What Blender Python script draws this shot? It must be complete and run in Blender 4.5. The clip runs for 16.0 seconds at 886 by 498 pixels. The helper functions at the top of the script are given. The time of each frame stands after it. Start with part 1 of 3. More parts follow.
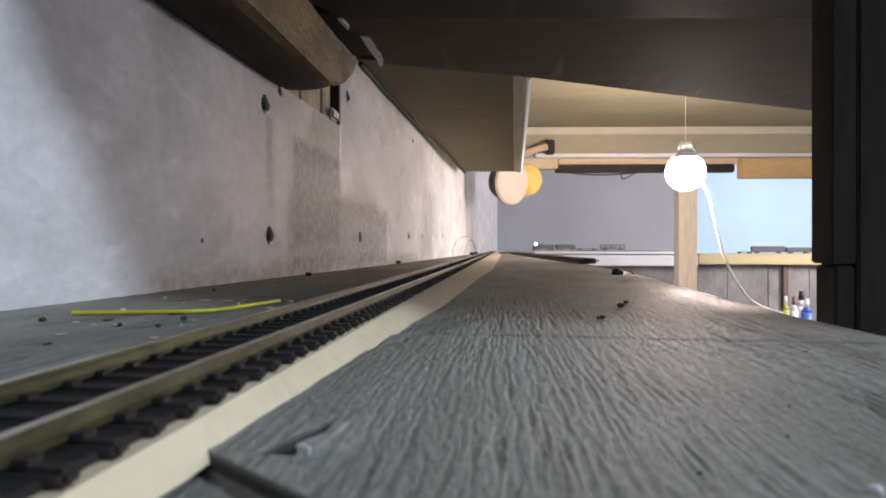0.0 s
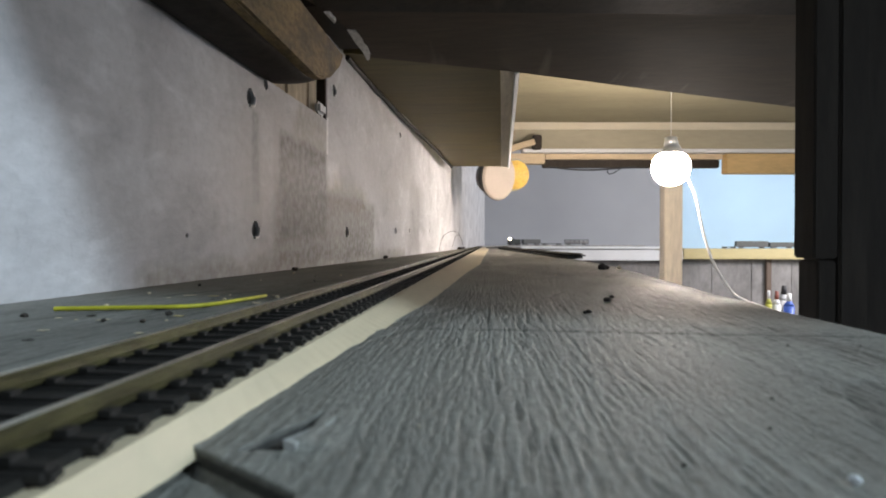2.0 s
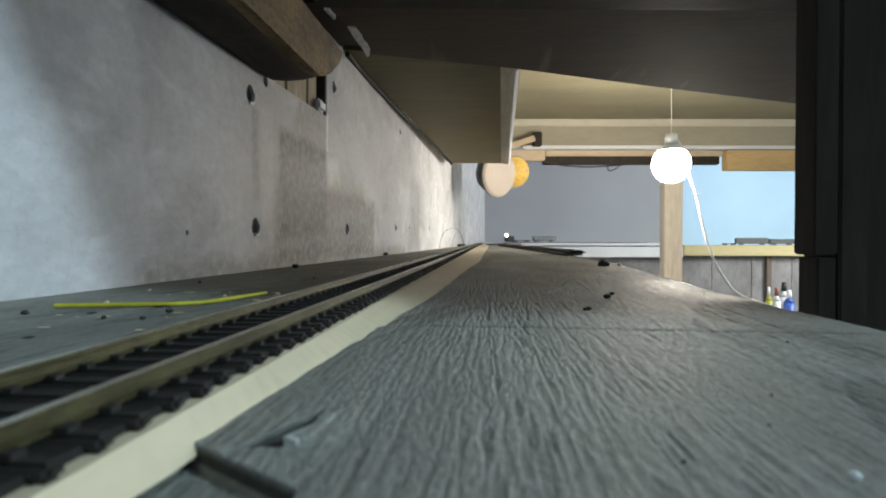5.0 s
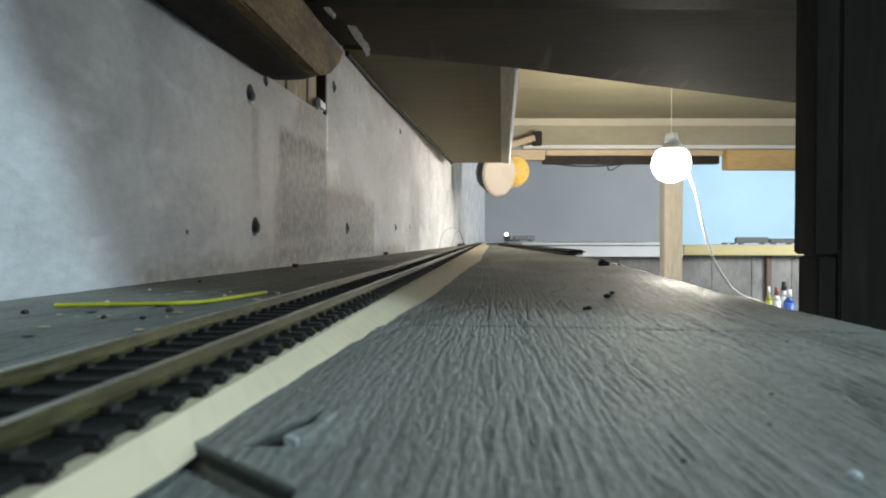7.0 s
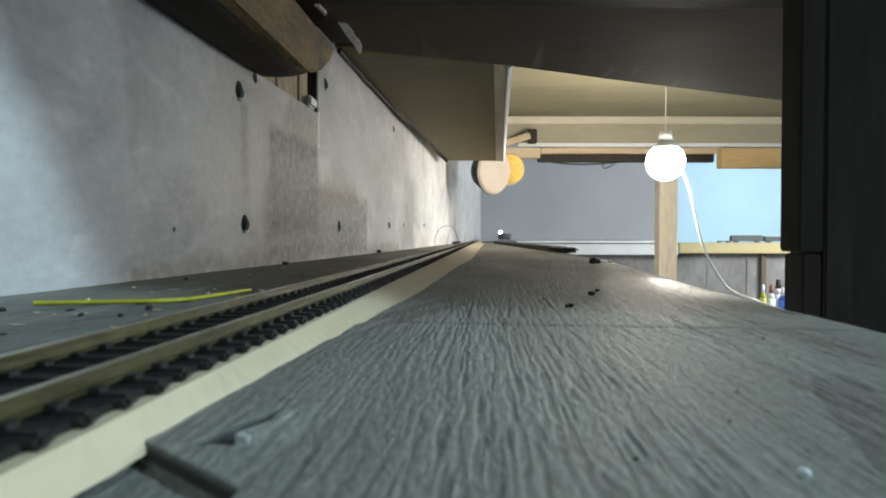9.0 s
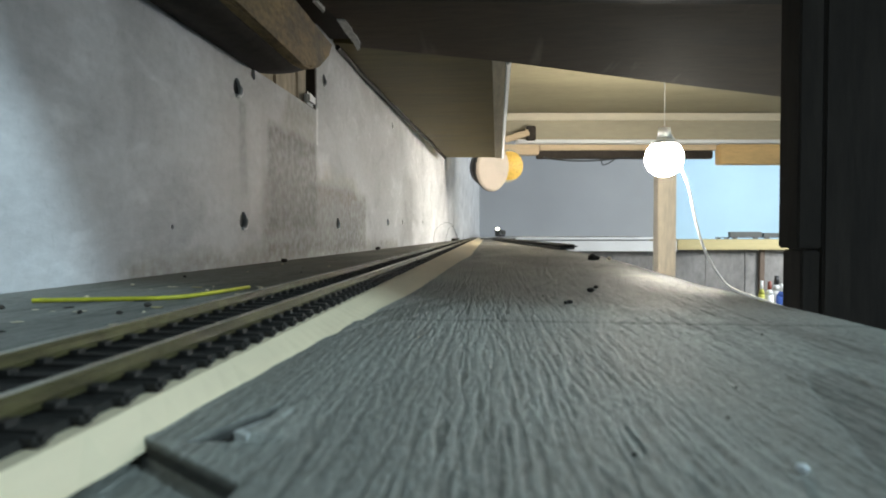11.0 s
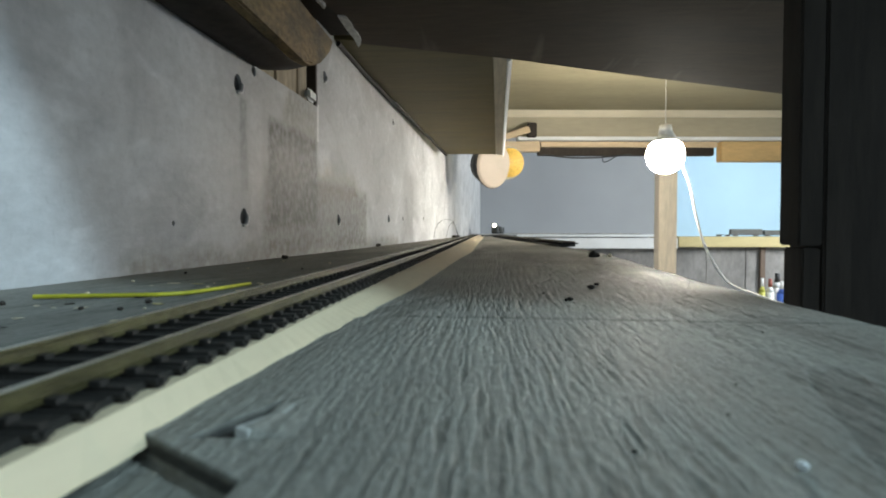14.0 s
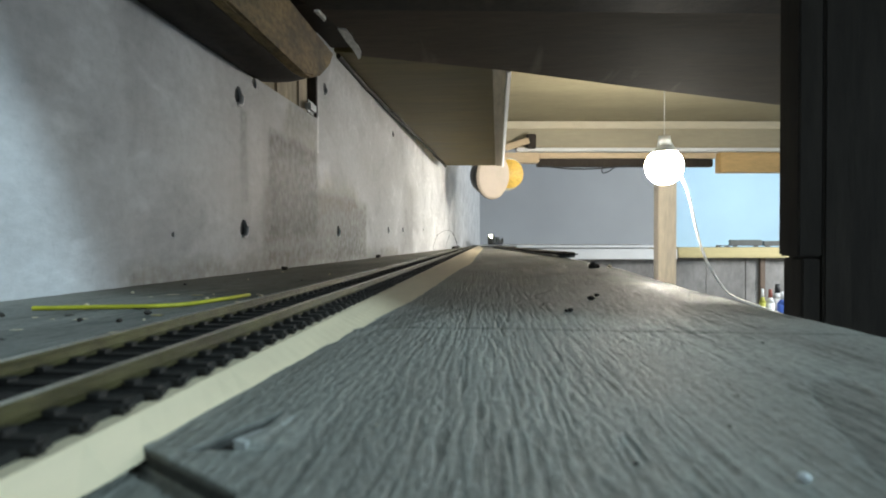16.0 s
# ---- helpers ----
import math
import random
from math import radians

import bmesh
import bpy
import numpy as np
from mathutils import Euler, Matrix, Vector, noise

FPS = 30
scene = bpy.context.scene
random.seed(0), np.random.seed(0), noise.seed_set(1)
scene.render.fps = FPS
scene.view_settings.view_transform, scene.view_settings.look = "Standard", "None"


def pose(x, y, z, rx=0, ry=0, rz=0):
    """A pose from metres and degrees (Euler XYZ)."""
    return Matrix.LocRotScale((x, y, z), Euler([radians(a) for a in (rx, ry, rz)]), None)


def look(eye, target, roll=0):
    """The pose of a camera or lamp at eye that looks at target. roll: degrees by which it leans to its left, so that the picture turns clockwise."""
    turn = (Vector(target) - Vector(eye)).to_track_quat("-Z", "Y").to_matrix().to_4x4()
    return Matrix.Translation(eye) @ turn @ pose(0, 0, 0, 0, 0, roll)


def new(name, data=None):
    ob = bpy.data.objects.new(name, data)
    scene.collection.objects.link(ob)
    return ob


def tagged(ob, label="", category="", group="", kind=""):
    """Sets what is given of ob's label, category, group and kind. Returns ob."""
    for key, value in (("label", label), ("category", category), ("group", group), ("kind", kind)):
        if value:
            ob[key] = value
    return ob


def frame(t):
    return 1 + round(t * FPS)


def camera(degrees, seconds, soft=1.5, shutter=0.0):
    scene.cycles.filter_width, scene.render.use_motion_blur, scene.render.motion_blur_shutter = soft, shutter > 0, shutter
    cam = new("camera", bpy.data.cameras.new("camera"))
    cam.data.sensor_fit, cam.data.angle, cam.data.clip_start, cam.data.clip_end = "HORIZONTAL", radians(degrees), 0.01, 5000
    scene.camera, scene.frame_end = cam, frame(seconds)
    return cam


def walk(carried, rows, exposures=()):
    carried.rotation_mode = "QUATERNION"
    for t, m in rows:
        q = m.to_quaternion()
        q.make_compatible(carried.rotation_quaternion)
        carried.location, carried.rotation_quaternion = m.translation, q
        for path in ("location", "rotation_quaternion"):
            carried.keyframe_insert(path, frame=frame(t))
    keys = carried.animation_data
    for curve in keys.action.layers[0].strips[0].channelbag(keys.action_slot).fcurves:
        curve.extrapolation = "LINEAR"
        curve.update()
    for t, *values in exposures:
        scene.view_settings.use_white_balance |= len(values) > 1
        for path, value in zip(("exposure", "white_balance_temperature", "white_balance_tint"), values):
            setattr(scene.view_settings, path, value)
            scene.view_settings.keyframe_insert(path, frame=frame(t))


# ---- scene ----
cam = camera(74.02, 16.0, soft=1.9)
cam.data.dof.use_dof, cam.data.dof.focus_distance, cam.data.dof.aperture_fstop = True, 0.7, 40
PATH = [
    (0.0, pose(0.0000, 0.0000, 0.0240, 89.918, -0.027, 5.736)),
    (0.5, pose(0.0000, 0.0000, 0.0240, 89.902, -0.046, 5.005)),
    (1.0, pose(0.0000, 0.0000, 0.0240, 89.837, -0.048, 4.596)),
    (1.5, pose(0.0000, 0.0000, 0.0240, 89.591, -0.016, 4.558)),
    (2.0, pose(0.0000, 0.0000, 0.0240, 89.418, -0.041, 4.499)),
    (2.5, pose(0.0000, 0.0000, 0.0240, 89.309, -0.006, 4.504)),
    (3.0, pose(0.0000, 0.0000, 0.0240, 89.226, -0.003, 4.505)),
    (3.5, pose(0.0000, 0.0000, 0.0240, 89.145, -0.001, 4.507)),
    (4.0, pose(0.0000, 0.0000, 0.0240, 89.145, -0.001, 4.507)),
    (6.5, pose(0.0000, 0.0000, 0.0240, 89.064, -0.000, 4.508)),
    (7.0, pose(0.0000, 0.0000, 0.0240, 89.064, -0.000, 4.508)),
    (7.5, pose(0.0000, 0.0000, 0.0240, 89.064, -0.000, 4.508)),
    (8.0, pose(0.0000, 0.0000, 0.0240, 88.980, 0.000, 4.509)),
    (8.5, pose(0.0037, 0.0009, 0.0238, 89.013, 0.023, 4.228)),
    (9.0, pose(0.0049, 0.0012, 0.0237, 88.877, -0.001, 4.163)),
    (11.5, pose(0.0049, 0.0012, 0.0237, 88.568, 0.082, 4.034)),
    (12.0, pose(0.0049, 0.0012, 0.0237, 88.575, 0.064, 4.040)),
    (12.5, pose(0.0049, 0.0012, 0.0237, 87.666, 0.075, 4.073)),
    (13.0, pose(0.0049, 0.0012, 0.0237, 87.856, 0.077, 4.085)),
    (13.5, pose(0.0049, 0.0012, 0.0237, 88.271, 0.041, 4.107)),
    (14.0, pose(0.0049, 0.0012, 0.0237, 88.268, -0.010, 4.113)),
    (14.5, pose(0.0049, 0.0012, 0.0237, 88.467, 0.007, 4.108)),
    (15.0, pose(0.0049, 0.0012, 0.0237, 89.101, 0.047, 4.078)),
    (15.5, pose(0.0049, 0.0012, 0.0237, 88.887, 0.032, 4.088)),
    (16.0, pose(0.0049, 0.0012, 0.0237, 89.339, 0.055, 4.090)),
]
EXPOSURES = [(0, 0.08, 7000, 28), (1, 0.0, 6900, 23), (2, -0.04, 6850, 20), (3.5, -0.09, 6650, 11), (4.0, -0.13, 6640, 11), (6.3, -0.03, 6565, 8.7), (6.5, -0.03, 6560, 8.5), (8.5, 0.01, 6560, 8.5), (11.5, 0.02, 6560, 8.5), (12.5, -0.02, 6560, 8.5), (16, -0.01, 6560, 8.5)]
walk(cam, PATH, EXPOSURES)

# ---- world and large lights ----
world = bpy.data.worlds.new("world")
scene.world = world
world.use_nodes = True
world.node_tree.nodes["Background"].inputs[0].default_value = (0.55, 0.62, 0.7, 1)
world.node_tree.nodes["Background"].inputs[1].default_value = 0.02


def area_lamp(name, m, sx, sy, watts, colour):
    data = bpy.data.lights.new(name, "AREA")
    data.shape, data.size, data.size_y, data.energy, data.color = "RECTANGLE", sx, sy, watts, colour
    ob = new(name, data)
    ob.matrix_world = m
    return ob


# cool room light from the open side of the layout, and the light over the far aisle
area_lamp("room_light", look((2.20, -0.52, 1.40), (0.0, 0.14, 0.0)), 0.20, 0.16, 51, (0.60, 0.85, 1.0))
# unseen cool fill added to brighten the wall under the deck; no lamp known
area_lamp("side_fill", look((2.70, -0.75, 0.42), (-0.19, 0.36, 0.08)), 0.9, 0.5, 15, (0.66, 0.86, 1.0))
area_lamp("aisle_light", look((2.5, 2.7, 0.50), (0.9, 4.0, 0.1)), 0.7, 0.5, 42, (0.93, 0.97, 1.0))


# ---- materials ----
def material(name, colour, rough=0.7, vary=0.25, scale=8.0, stretch=(1, 1, 1), grain=0.2, grain_scale=120.0, bump=0.2,
             metal=0.0, depth=0.001, tint=None, streak=None):
    """Base colour varied at two scales, with relief; scales are per metre."""
    m = bpy.data.materials.new(name)
    m.use_nodes = True
    n, l = m.node_tree.nodes, m.node_tree.links
    b = n["Principled BSDF"]
    b.inputs["Metallic"].default_value = metal
    co = n.new("ShaderNodeTexCoord")
    mp = n.new("ShaderNodeMapping")
    mp.inputs["Scale"].default_value = stretch
    l.new(co.outputs["Object"], mp.inputs["Vector"])
    big = n.new("ShaderNodeTexNoise")
    big.inputs["Scale"].default_value, big.inputs["Detail"].default_value = scale, 5
    fine = n.new("ShaderNodeTexNoise")
    fine.inputs["Scale"].default_value, fine.inputs["Detail"].default_value = grain_scale, 6
    fine.inputs["Roughness"].default_value = 0.65
    l.new(mp.outputs[0], big.inputs["Vector"])
    l.new(mp.outputs[0], fine.inputs["Vector"])
    dark = tuple(c * (1 - vary) for c in colour)
    light = tuple(min(1, c * (1 + vary)) for c in (tint or colour))
    ramp = n.new("ShaderNodeValToRGB")
    ramp.color_ramp.elements[0].position, ramp.color_ramp.elements[0].color = 0.32, (*dark, 1)
    ramp.color_ramp.elements[1].position, ramp.color_ramp.elements[1].color = 0.68, (*light, 1)
    l.new(big.outputs["Fac"], ramp.inputs["Fac"])
    fr = n.new("ShaderNodeMapRange")
    fr.inputs["From Min"].default_value, fr.inputs["From Max"].default_value = 0.3, 0.7
    fr.inputs["To Min"].default_value, fr.inputs["To Max"].default_value = 1 - grain, 1 + grain
    l.new(fine.outputs["Fac"], fr.inputs["Value"])
    mul = n.new("ShaderNodeVectorMath")
    mul.operation = "SCALE"
    l.new(ramp.outputs["Color"], mul.inputs[0])
    l.new(fr.outputs[0], mul.inputs["Scale"])
    l.new(mul.outputs[0], b.inputs["Base Color"])
    rr = n.new("ShaderNodeMapRange")
    rr.inputs["To Min"].default_value, rr.inputs["To Max"].default_value = max(0.03, rough - 0.12), min(1, rough + 0.12)
    l.new(big.outputs["Fac"], rr.inputs["Value"])
    l.new(rr.outputs[0], b.inputs["Roughness"])
    bp = n.new("ShaderNodeBump")
    bp.inputs["Strength"].default_value, bp.inputs["Distance"].default_value = bump, depth
    l.new(fine.outputs["Fac"], bp.inputs["Height"])
    l.new(bp.outputs[0], b.inputs["Normal"])
    return m


def glow(name, colour, strength):
    m = bpy.data.materials.new(name)
    m.use_nodes = True
    b = m.node_tree.nodes["Principled BSDF"]
    b.inputs["Base Color"].default_value = (*colour, 1)
    b.inputs["Emission Color"].default_value = (*colour, 1)
    b.inputs["Emission Strength"].default_value = strength
    return m


PLY = material("weathered_plywood", (0.25, 0.245, 0.215), 0.66, 0.22, 34, (1, 0.35, 1), 0.26, 1000, 0.6)


def darker_grooves(m):
    """Base colour darkens with depth in the open grain, below the surface of the board."""
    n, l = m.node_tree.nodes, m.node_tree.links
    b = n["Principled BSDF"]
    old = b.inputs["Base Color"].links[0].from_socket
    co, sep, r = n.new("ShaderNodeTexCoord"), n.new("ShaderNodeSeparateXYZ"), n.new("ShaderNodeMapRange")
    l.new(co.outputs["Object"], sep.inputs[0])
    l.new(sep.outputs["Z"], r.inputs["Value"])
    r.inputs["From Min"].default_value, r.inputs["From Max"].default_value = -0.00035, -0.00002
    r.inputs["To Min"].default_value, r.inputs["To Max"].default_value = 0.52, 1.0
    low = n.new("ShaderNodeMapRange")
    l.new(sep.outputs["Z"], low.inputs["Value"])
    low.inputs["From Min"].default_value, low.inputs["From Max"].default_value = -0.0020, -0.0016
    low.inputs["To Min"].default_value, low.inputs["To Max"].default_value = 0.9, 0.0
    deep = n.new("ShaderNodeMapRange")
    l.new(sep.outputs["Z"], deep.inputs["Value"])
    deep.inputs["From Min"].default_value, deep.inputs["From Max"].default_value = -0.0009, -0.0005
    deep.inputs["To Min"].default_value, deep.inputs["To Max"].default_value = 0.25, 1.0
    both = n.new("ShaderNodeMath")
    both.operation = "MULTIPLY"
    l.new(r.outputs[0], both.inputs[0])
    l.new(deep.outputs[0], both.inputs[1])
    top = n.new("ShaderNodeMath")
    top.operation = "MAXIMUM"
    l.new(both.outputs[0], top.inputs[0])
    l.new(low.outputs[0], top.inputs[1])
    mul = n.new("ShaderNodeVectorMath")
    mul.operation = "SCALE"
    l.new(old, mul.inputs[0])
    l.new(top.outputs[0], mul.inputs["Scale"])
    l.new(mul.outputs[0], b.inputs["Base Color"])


darker_grooves(PLY)
WALL = material("grey_plaster", (0.475, 0.475, 0.48), 0.56, 0.18, 13, (1, 0.45, 0.8), 0.10, 200, 0.3, depth=0.0015)


def drips(m, scale, stretch, low, high, factor):
    """Uneven vertical runs and trowel marks."""
    n, l = m.node_tree.nodes, m.node_tree.links
    b = n["Principled BSDF"]
    old = b.inputs["Base Color"].links[0].from_socket
    co, mp, nz, r, mul = n.new("ShaderNodeTexCoord"), n.new("ShaderNodeMapping"), n.new("ShaderNodeTexNoise"), n.new("ShaderNodeMapRange"), n.new("ShaderNodeVectorMath")
    mp.inputs["Scale"].default_value = stretch
    nz.inputs["Scale"].default_value, nz.inputs["Detail"].default_value, nz.inputs["Distortion"].default_value = scale, 6, 0.6
    r.inputs["From Min"].default_value, r.inputs["From Max"].default_value = low, high
    r.inputs["To Min"].default_value, r.inputs["To Max"].default_value = 1.0, factor
    mul.operation = "SCALE"
    l.new(co.outputs["Object"], mp.inputs["Vector"])
    l.new(mp.outputs[0], nz.inputs["Vector"])
    l.new(nz.outputs["Fac"], r.inputs["Value"])
    l.new(old, mul.inputs[0])
    l.new(r.outputs[0], mul.inputs["Scale"])
    l.new(mul.outputs[0], b.inputs["Base Color"])


WALL.node_tree.nodes["Principled BSDF"].inputs["Specular IOR Level"].default_value = 0.25
drips(WALL, 34, (1, 0.40, 0.45), 0.52, 0.70, 0.80)
drips(WALL, 70, (1, 0.35, 0.55), 0.56, 0.70, 1.18)
drips(WALL, 220, (1, 1, 0.6), 0.55, 0.75, 0.90)


def stain_or_light(m, y0, y1, z0, z1, soft, factor, wobble=0.02, along="Y", up="Z", tint=(1, 1, 1), mottle=130, socket="Base Color"):
    """A damp patch, a scar, or light and shade put into the colour, with an uneven outline, in metres along and up the
    wall.
    """
    n, l = m.node_tree.nodes, m.node_tree.links
    b = n["Principled BSDF"]
    old = b.inputs[socket].links[0].from_socket
    co, nz, sep = n.new("ShaderNodeTexCoord"), n.new("ShaderNodeTexNoise"), n.new("ShaderNodeSeparateXYZ")
    nz.inputs["Scale"].default_value, nz.inputs["Detail"].default_value = 30, 6
    add, off = n.new("ShaderNodeVectorMath"), n.new("ShaderNodeVectorMath")
    off.operation = "MULTIPLY_ADD"
    off.inputs[1].default_value, off.inputs[2].default_value = (wobble * 2,) * 3, (-wobble,) * 3
    l.new(co.outputs["Object"], nz.inputs["Vector"])
    l.new(nz.outputs["Color"], off.inputs[0])
    l.new(co.outputs["Object"], add.inputs[0])
    l.new(off.outputs[0], add.inputs[1])
    l.new(add.outputs[0], sep.inputs[0])
    last = None
    for axis, edge, way in ((along, y0, 1), (along, y1, -1), (up, z0, 1), (up, z1, -1)):
        r = n.new("ShaderNodeMapRange")
        r.interpolation_type = "SMOOTHSTEP"
        r.inputs["From Min"].default_value, r.inputs["From Max"].default_value = edge - way * soft, edge + way * soft
        l.new(sep.outputs[axis], r.inputs["Value"])
        if last is None:
            last = r.outputs[0]
        else:
            k = n.new("ShaderNodeMath")
            k.operation = "MULTIPLY"
            l.new(last, k.inputs[0])
            l.new(r.outputs[0], k.inputs[1])
            last = k.outputs[0]
    mott = n.new("ShaderNodeTexNoise")
    mott.inputs["Scale"].default_value, mott.inputs["Detail"].default_value = mottle, 5
    mr = n.new("ShaderNodeMapRange")
    mr.inputs["From Min"].default_value, mr.inputs["From Max"].default_value = 0.33, 0.62
    mr.inputs["To Min"].default_value, mr.inputs["To Max"].default_value = 0.45, 1.0
    l.new(co.outputs["Object"], mott.inputs["Vector"])
    l.new(mott.outputs["Fac"], mr.inputs["Value"])
    k = n.new("ShaderNodeMath")
    k.operation = "MULTIPLY"
    l.new(last, k.inputs[0])
    l.new(mr.outputs[0], k.inputs[1])
    mix = n.new("ShaderNodeMix")
    mix.data_type = "RGBA"
    mix.clamp_result = False
    mix.inputs[6].default_value = (1, 1, 1, 1)
    mix.inputs[7].default_value = (*(c * factor for c in tint), 1)
    l.new(k.outputs[0], mix.inputs[0])
    mul = n.new("ShaderNodeVectorMath")
    mul.operation = "MULTIPLY"
    l.new(old, mul.inputs[0])
    l.new(mix.outputs[2], mul.inputs[1])
    l.new(mul.outputs[0], b.inputs[socket])


DAMP = (1.0, 0.95, 0.84)
stain_or_light(WALL, 0.492, 0.622, 0.030, 0.120, 0.006, 0.27, 0.008, tint=DAMP)
stain_or_light(WALL, 0.530, 0.622, 0.110, 0.158, 0.012, 0.62, 0.012, tint=DAMP)
stain_or_light(WALL, 0.482, 0.845, 0.006, 0.080, 0.008, 0.46, 0.010, tint=DAMP)
stain_or_light(WALL, 0.62, 0.80, 0.060, 0.095, 0.012, 0.72, 0.020, tint=DAMP)
stain_or_light(WALL, 0.438, 0.450, 0.055, 0.125, 0.003, 0.62, 0.004)
stain_or_light(WALL, 0.30, 1.10, -0.02, 0.012, 0.008, 0.66, 0.012, tint=DAMP)
stain_or_light(WALL, 0.622, 0.628, 0.120, 0.160, 0.0015, 1.9, 0.003)
stain_or_light(WALL, 0.628, 0.668, 0.085, 0.112, 0.006, 1.45, 0.014)
stain_or_light(WALL, 1.15, 1.28, 0.0, 0.15, 0.02, 0.8, 0.02)
# far stretch brightened in the colour to stand for the light falling there
stain_or_light(WALL, 1.25, 6.0, -1.0, 1.0, 0.30, 1.5, 0.05)
stain_or_light(WALL, 0.455, 0.478, 0.03, 0.13, 0.005, 1.22, 0.006)
stain_or_light(WALL, 0.350, 0.430, 0.02, 0.15, 0.020, 1.12, 0.020)
# scraped wood, with the bulb's glare also put into its colour
stain_or_light(PLY, 0.086, 0.130, 0.245, 0.35, 0.014, 1.5, 0.018, "X", "Y", (1.0, 0.96, 0.88), 300)
stain_or_light(PLY, 0.085, 0.122, 0.235, 0.36, 0.016, 0.66, 0.022, "X", "Y", mottle=300, socket="Roughness")
# shade on the board left of the track, painted in with mild dirt
stain_or_light(PLY, -0.30, -0.070, 0.25, 4.6, 0.03, 0.72, 0.02, "X", "Y", (1.0, 0.96, 0.84))
FARWALL = material("blue_grey_wall", (0.34, 0.35, 0.365), 0.8, 0.06, 2, grain=0.03)
SKYWALL = material("sky_blue_backdrop", (0.46, 0.67, 0.84), 0.8, 0.08, 1.5, grain=0.03)
CREAM = material("cream_wood_strip", (0.68, 0.57, 0.39), 0.5, 0.12, 12, (1, 0.2, 1), 0.05, 200, 0.15)
TIE = material("dark_brown_tie", (0.017, 0.0145, 0.012), 0.7, 0.3, 60, grain=0.3, grain_scale=900)
RAIL = material("rusty_rail_side", (0.075, 0.064, 0.026), 0.5, 0.5, 90, (1, 0.3, 1), 0.5, 700, 0.4, metal=0.25)
RAILTOP = material("worn_rail_top", (0.58, 0.54, 0.44), 0.30, 0.25, 80, (1, 0.15, 1), 0.2, 700, 0.1, metal=0.9)
STEEL = material("bright_steel", (0.75, 0.74, 0.70), 0.25, 0.1, 60, metal=1.0, grain=0.05)
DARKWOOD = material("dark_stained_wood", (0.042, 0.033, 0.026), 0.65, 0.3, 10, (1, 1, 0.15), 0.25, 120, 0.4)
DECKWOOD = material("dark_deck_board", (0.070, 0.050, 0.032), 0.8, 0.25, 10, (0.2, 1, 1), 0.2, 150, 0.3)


def scratched(m, colour, turn, low, high):
    """Pale scuffs in one direction."""
    n, l = m.node_tree.nodes, m.node_tree.links
    b = n["Principled BSDF"]
    old = b.inputs["Base Color"].links[0].from_socket
    co, mp, nz, r, mix = n.new("ShaderNodeTexCoord"), n.new("ShaderNodeMapping"), n.new("ShaderNodeTexNoise"), n.new("ShaderNodeMapRange"), n.new("ShaderNodeMix")
    mp.inputs["Rotation"].default_value, mp.inputs["Scale"].default_value = (0, 0, radians(turn)), (24, 3.0, 3.0)
    nz.inputs["Scale"].default_value, nz.inputs["Detail"].default_value = 1.0, 3
    r.inputs["From Min"].default_value, r.inputs["From Max"].default_value, r.inputs["To Max"].default_value = low, high, 0.7
    mix.data_type = "RGBA"
    mix.inputs[7].default_value = (*colour, 1)
    l.new(co.outputs["Object"], mp.inputs["Vector"])
    l.new(mp.outputs[0], nz.inputs["Vector"])
    l.new(nz.outputs["Fac"], r.inputs["Value"])
    l.new(r.outputs[0], mix.inputs[0])
    l.new(old, mix.inputs[6])
    l.new(mix.outputs[2], b.inputs["Base Color"])


DARKWOOD.node_tree.nodes["Principled BSDF"].inputs["Specular IOR Level"].default_value = 0.2
scratched(DECKWOOD, (0.20, 0.155, 0.11), 55, 0.64, 0.76)
scratched(DARKWOOD, (0.09, 0.075, 0.058), 8, 0.66, 0.78)
SHELFWOOD = material("olive_brown_plank", (0.135, 0.106, 0.038), 0.6, 0.15, 14, (0.1, 1, 1), 0.22, 130, 0.3)
EDGEWOOD = material("worn_grey_edging", (0.40, 0.36, 0.28), 0.45, 0.3, 20, (1, 0.1, 1), 0.2, 160, 0.3)
BROWN = material("brown_rough_wood", (0.20, 0.135, 0.055), 0.75, 0.45, 45, (1, 0.45, 1), 0.4, 300, 0.7, depth=0.002)
PALEWOOD = material("pale_pine", (0.62, 0.48, 0.31), 0.6, 0.12, 10, (0.2, 1, 1), 0.1, 120, 0.2)
BEIGE = material("beige_painted_board", (0.40, 0.355, 0.255), 0.6, 0.1, 8, (0.2, 1, 1), 0.06, 100, 0.15)
POSTWOOD = material("pale_post_wood", (0.70, 0.61, 0.48), 0.65, 0.12, 8, (1, 1, 0.15), 0.15, 90, 0.2)
WHITE = material("white_paint", (0.75, 0.76, 0.76), 0.5, 0.05, 6, grain=0.03)
YELLOWWOOD = material("yellowed_pine_fascia", (0.47, 0.39, 0.19), 0.6, 0.1, 8, (0.2, 1, 1), 0.08)
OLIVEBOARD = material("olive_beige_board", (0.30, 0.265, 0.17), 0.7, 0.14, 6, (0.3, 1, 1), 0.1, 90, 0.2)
SPLINTER = material("pale_grey_splinter", (0.36, 0.36, 0.34), 0.7, 0.2, 200, (1, 0.2, 1), 0.2, 900, 0.3)
LEGWOOD = material("dull_brown_leg", (0.15, 0.105, 0.075), 0.7, 0.25, 10, (1, 1, 0.2), 0.2, 120, 0.3)
LATHWOOD = material("dusty_lath", (0.40, 0.33, 0.23), 0.8, 0.25, 40, (1, 1, 0.2), 0.25, 200, 0.3)
ORANGEPINE = material("orange_pine", (0.60, 0.40, 0.17), 0.5, 0.15, 12, (0.2, 1, 1), 0.1, 120, 0.2)
